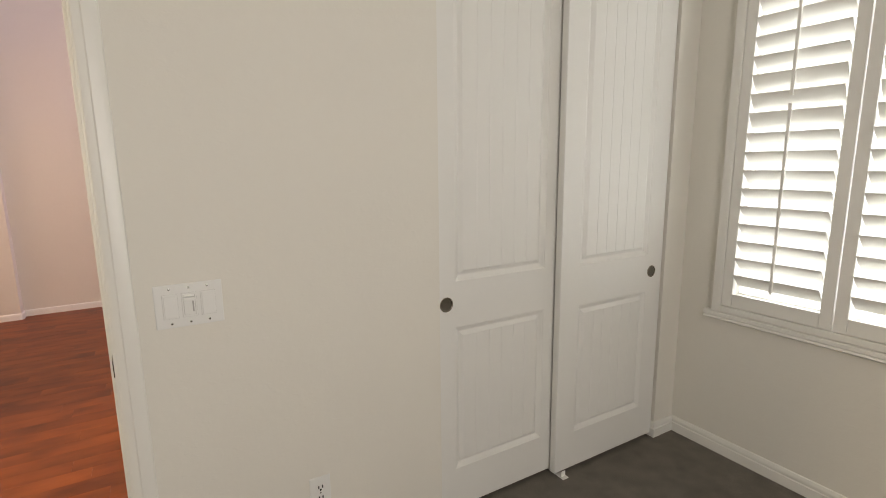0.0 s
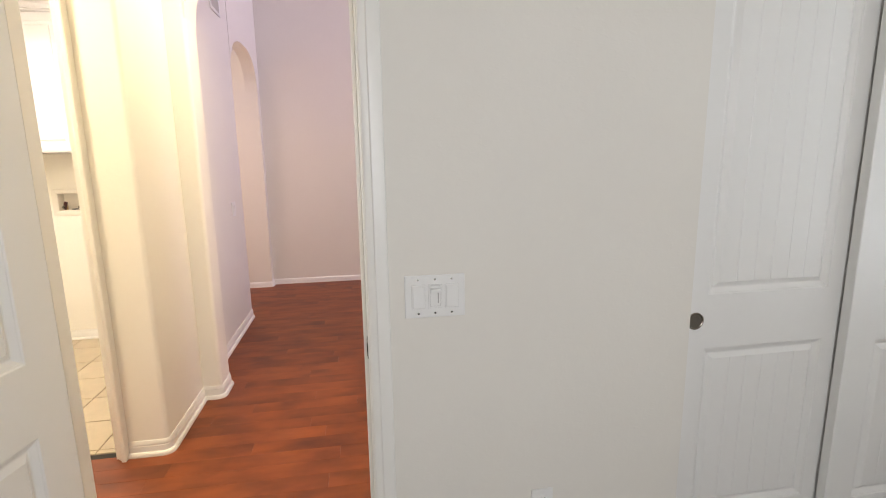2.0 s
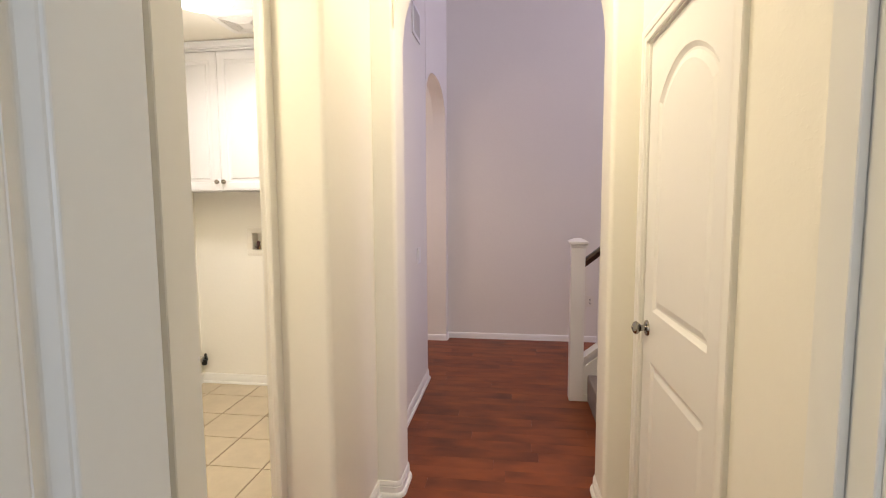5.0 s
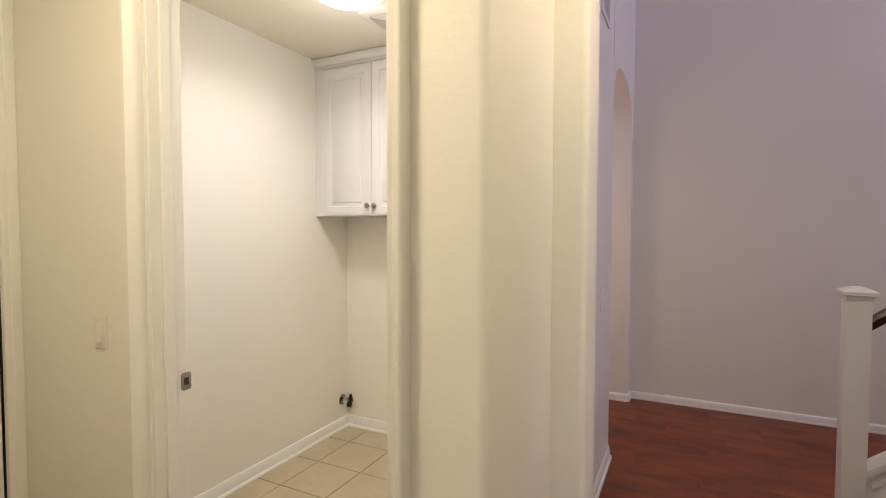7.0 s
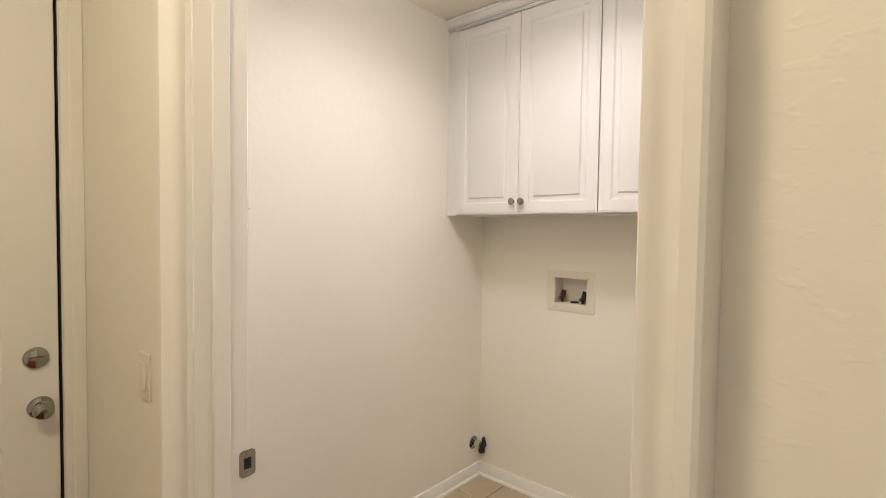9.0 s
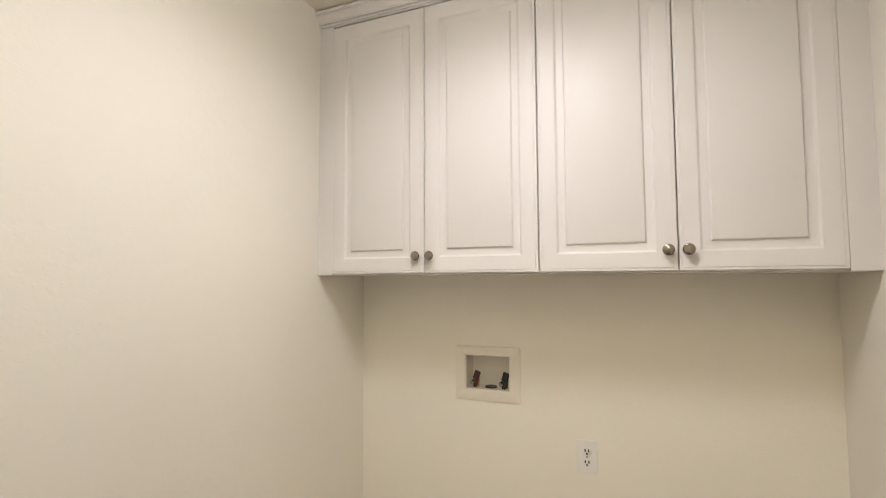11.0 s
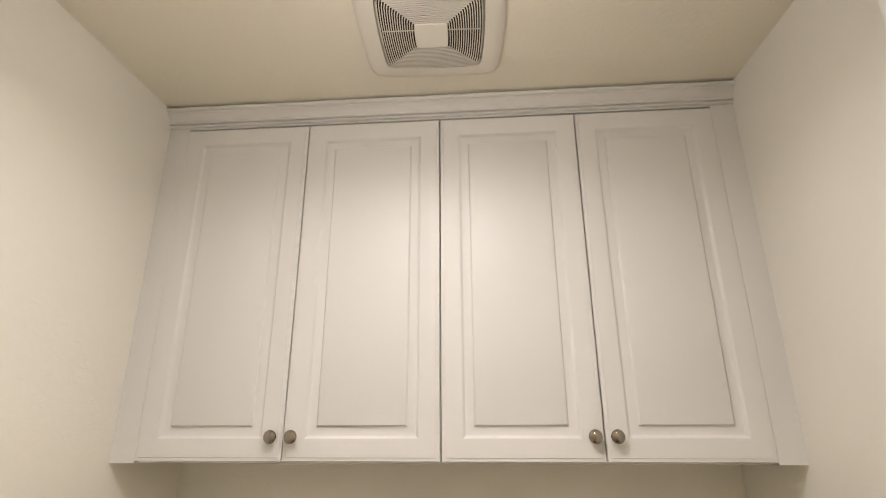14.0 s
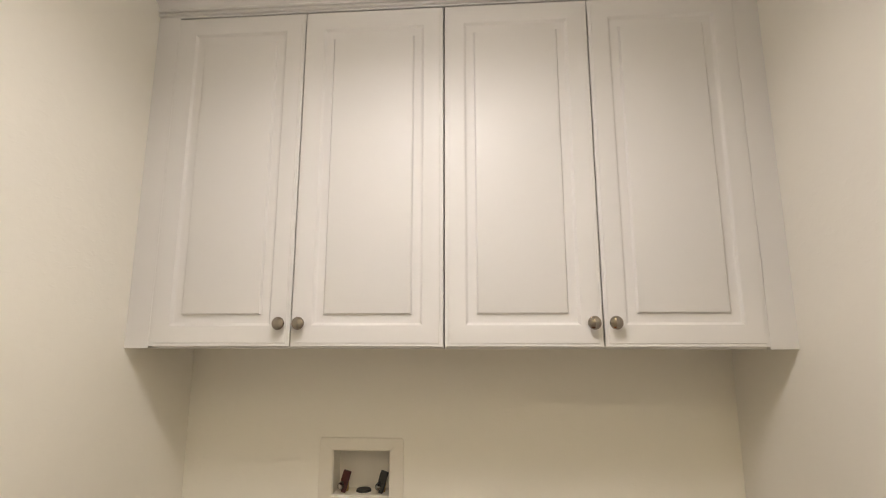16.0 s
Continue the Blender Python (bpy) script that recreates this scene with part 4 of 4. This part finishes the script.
# thermostat-like controller
tc = thing("wall_controller", (XL, 1.529, 1.473), "white wall controller with a lit blue display", "controller", -90)
part("body", box(-0.053, 0.053, 0, 0.024, -0.072, 0.073, 0.010, 3), PLASTIC, tc, "", True)
part("cover_seam", box(-0.048, 0.048, 0.0200, 0.0243, 0.0165, 0.0195), SEAM, tc)
part("lower_cover", box(-0.053, 0.053, 0.018, 0.0275, -0.072, 0.0175, 0.005, 3), PLASTIC, tc, "", True)
part("display", box(-0.021, 0.037, 0.0235, 0.0252, 0.033, 0.057, 0.0008, 1), LCD, tc)
for z in (0.034, 0.041):
    part("button", box(-0.031, -0.026, 0.0235, 0.0255, z - 0.0016, z + 0.0016, 0.0008, 1), PLASTIC, tc)
part("clip", moved(box(-0.011, 0.011, 0, 0.002, -0.0009, 0.0009), Matrix.Translation((-0.063, 0.006, 0.027)) @ Matrix.Rotation(radians(32), 4, "Y")), SEAM, tc)

# exhaust fan
FX, FY, FZ = -2.076, 2.402, H1
fan = thing("exhaust_fan", (FX, FY, FZ), "cream ceiling exhaust fan with a slatted square grille", "exhaust fan", 2)


def square_rings(rows, power, bow, steps=72, close=True):
    """Bridges bowed, round-cornered square loops of (half width, height); closes the last one onto the first."""
    b = bmesh.new()
    loops = []
    for r, z in rows:
        loop = []
        for k in range(steps):
            a = 2 * math.pi * k / steps
            c, w = math.cos(a), math.sin(a)
            f = (abs(c) ** power + abs(w) ** power) ** (-1 / power)
            x, y = c * f, w * f
            loop.append(b.verts.new((r * x * (1 - bow * y * y), r * y * (1 - bow * x * x), z)))
        loops.append(loop)
    n = len(loops)
    for i in range(n if close else n - 1):
        for j in range(steps):
            b.faces.new((loops[i][j], loops[i][(j + 1) % steps], loops[(i + 1) % n][(j + 1) % steps], loops[(i + 1) % n][j]))
    bmesh.ops.recalc_face_normals(b, faces=list(b.faces))
    return b


part("housing", box(-0.1235, 0.1235, -0.1235, 0.1235, -0.005, -0.001), BLACK, fan, "dark inside of the fan")
part("frame", square_rings(((0.178, 0.0), (0.178, -0.004), (0.174, -0.009), (0.164, -0.013), (0.146, -0.0155), (0.1296, -0.0165), (0.1288, -0.015), (0.1288, 0.0)), 16, 0.035), FAN_WHITE, fan, "", True)
for i in range(15):
    r = 0.0445 + i * 0.00555
    lo = -0.018 - 0.007 * (1 - i / 15)
    part("slat", square_rings(((r, lo), (r + 0.0020, lo), (r + 0.0016, lo + 0.0050), (r + 0.0004, lo + 0.0050)), 40, 0.045), FAN_WHITE, fan)
plate_bm = square_rings(((0.0405, -0.012), (0.0405, -0.024), (0.039, -0.0262), (0.0, -0.0268)), 24, 0.03, 72, False)
part("centre_plate", moved(plate_bm, Matrix.Diagonal((1.0, 1.02, 1, 1))), FAN_WHITE, fan, "", True)
for a, c in ((-0.120, -0.041), (0.041, 0.120)):
    part("spacer", box(a, c, -0.0055, -0.004, -0.0125, -0.010), FAN_WHITE, fan)

# ceiling lamp of the laundry room
lamp = thing("ceiling_light", (-2.10, 1.975, H1), "round frosted glass ceiling light, lit", "ceiling light")
part("base", lathe(((0.0, 0.0), (0.170, 0.0), (0.175, -0.010), (0.170, -0.018), (0.0, -0.018)), 40), PLASTIC, lamp, "", True)
part("glass_dome", lathe(((0.168, -0.018), (0.166, -0.032), (0.146, -0.054), (0.102, -0.070), (0.050, -0.078), (0.0, -0.080)), 40), LAMP_GLASS, lamp, "glowing frosted glass dome", True)

# ---------------------------------------------------------------- floors of pieces
tiles = setting("floor_laundry", box(XL, XR, YL + 0.055, YB, -0.1, -0.0045), GROUT, "beige ceramic tile floor with brown grout", "floor")
T = 0.3135
tile_mesh = mesh_of("tile", box(-T / 2 + 0.0028, T / 2 - 0.0028, -T / 2 + 0.0028, T / 2 - 0.0028, -0.008, 0.0, 0.0015, 1), TILE)
cut = {}
x = -2.727 - T
while x < XR:
    y = 2.165 - 4 * T
    while y < YB:
        a, c, lo, hi = max(x, XL - 0.001), min(x + T, XR + 0.001), max(y, YL + 0.058), min(y + T, YB + 0.001)
        if c - a > 0.02 and hi - lo > 0.02:
            key = (round(c - a, 3), round(hi - lo, 3))
            if key not in cut:
                cut[key] = tile_mesh if key == (T, T) else mesh_of("tile", box(-(c - a) / 2 + 0.0028, (c - a) / 2 - 0.0028, -(hi - lo) / 2 + 0.0028, (hi - lo) / 2 - 0.0028, -0.008, 0.0, 0.0015, 1), TILE)
            t = new("tile", cut[key])
            t.location = ((a + c) / 2, (lo + hi) / 2, 0.0)
            t.parent = tiles
        y += T
    x += T

boards = setting("floor_hall", join(box(XG - 0.12, 0.85, 0.0575, YL + 0.055, -0.1, -0.006), box(-2.9, 4.2, YL + 0.055, YE, -0.1, -0.0061)), DARK, "red-brown wooden board floor", "floor")
rng = random.Random(5)
PWD = 0.108
row_y, k = 0.0577, 0
board_meshes = {}
while row_y < YE:
    x0, x1 = (XG, 0.18) if row_y < 1.08 else (-1.34, 0.18) if row_y < 1.19 else (-1.15, 0.18) if row_y < PY1 - 0.1 else (-1.25 if row_y < 3.3 else -2.8, 1.6)
    x = x0 - rng.uniform(0.0, 0.9)
    while x < x1:
        ln = rng.choice((0.6, 0.8, 1.0, 1.2, 1.4))
        a, c = max(x, x0), min(x + ln, x1)
        if c - a > 0.03:
            key = round(c - a, 3)
            if key not in board_meshes:
                board_meshes[key] = mesh_of("floor_board", box(-(c - a) / 2 + 0.0002, (c - a) / 2 - 0.0002, -PWD / 2 + 0.0002, PWD / 2 - 0.0002, -0.010, 0.0, 0.0005, 1), FLOOR_WOOD)
            pb = new("floor_board", board_meshes[key])
            pb.location = ((a + c) / 2, row_y + PWD / 2, 0.0)
            pb.parent = boards
        x += ln
    row_y += PWD
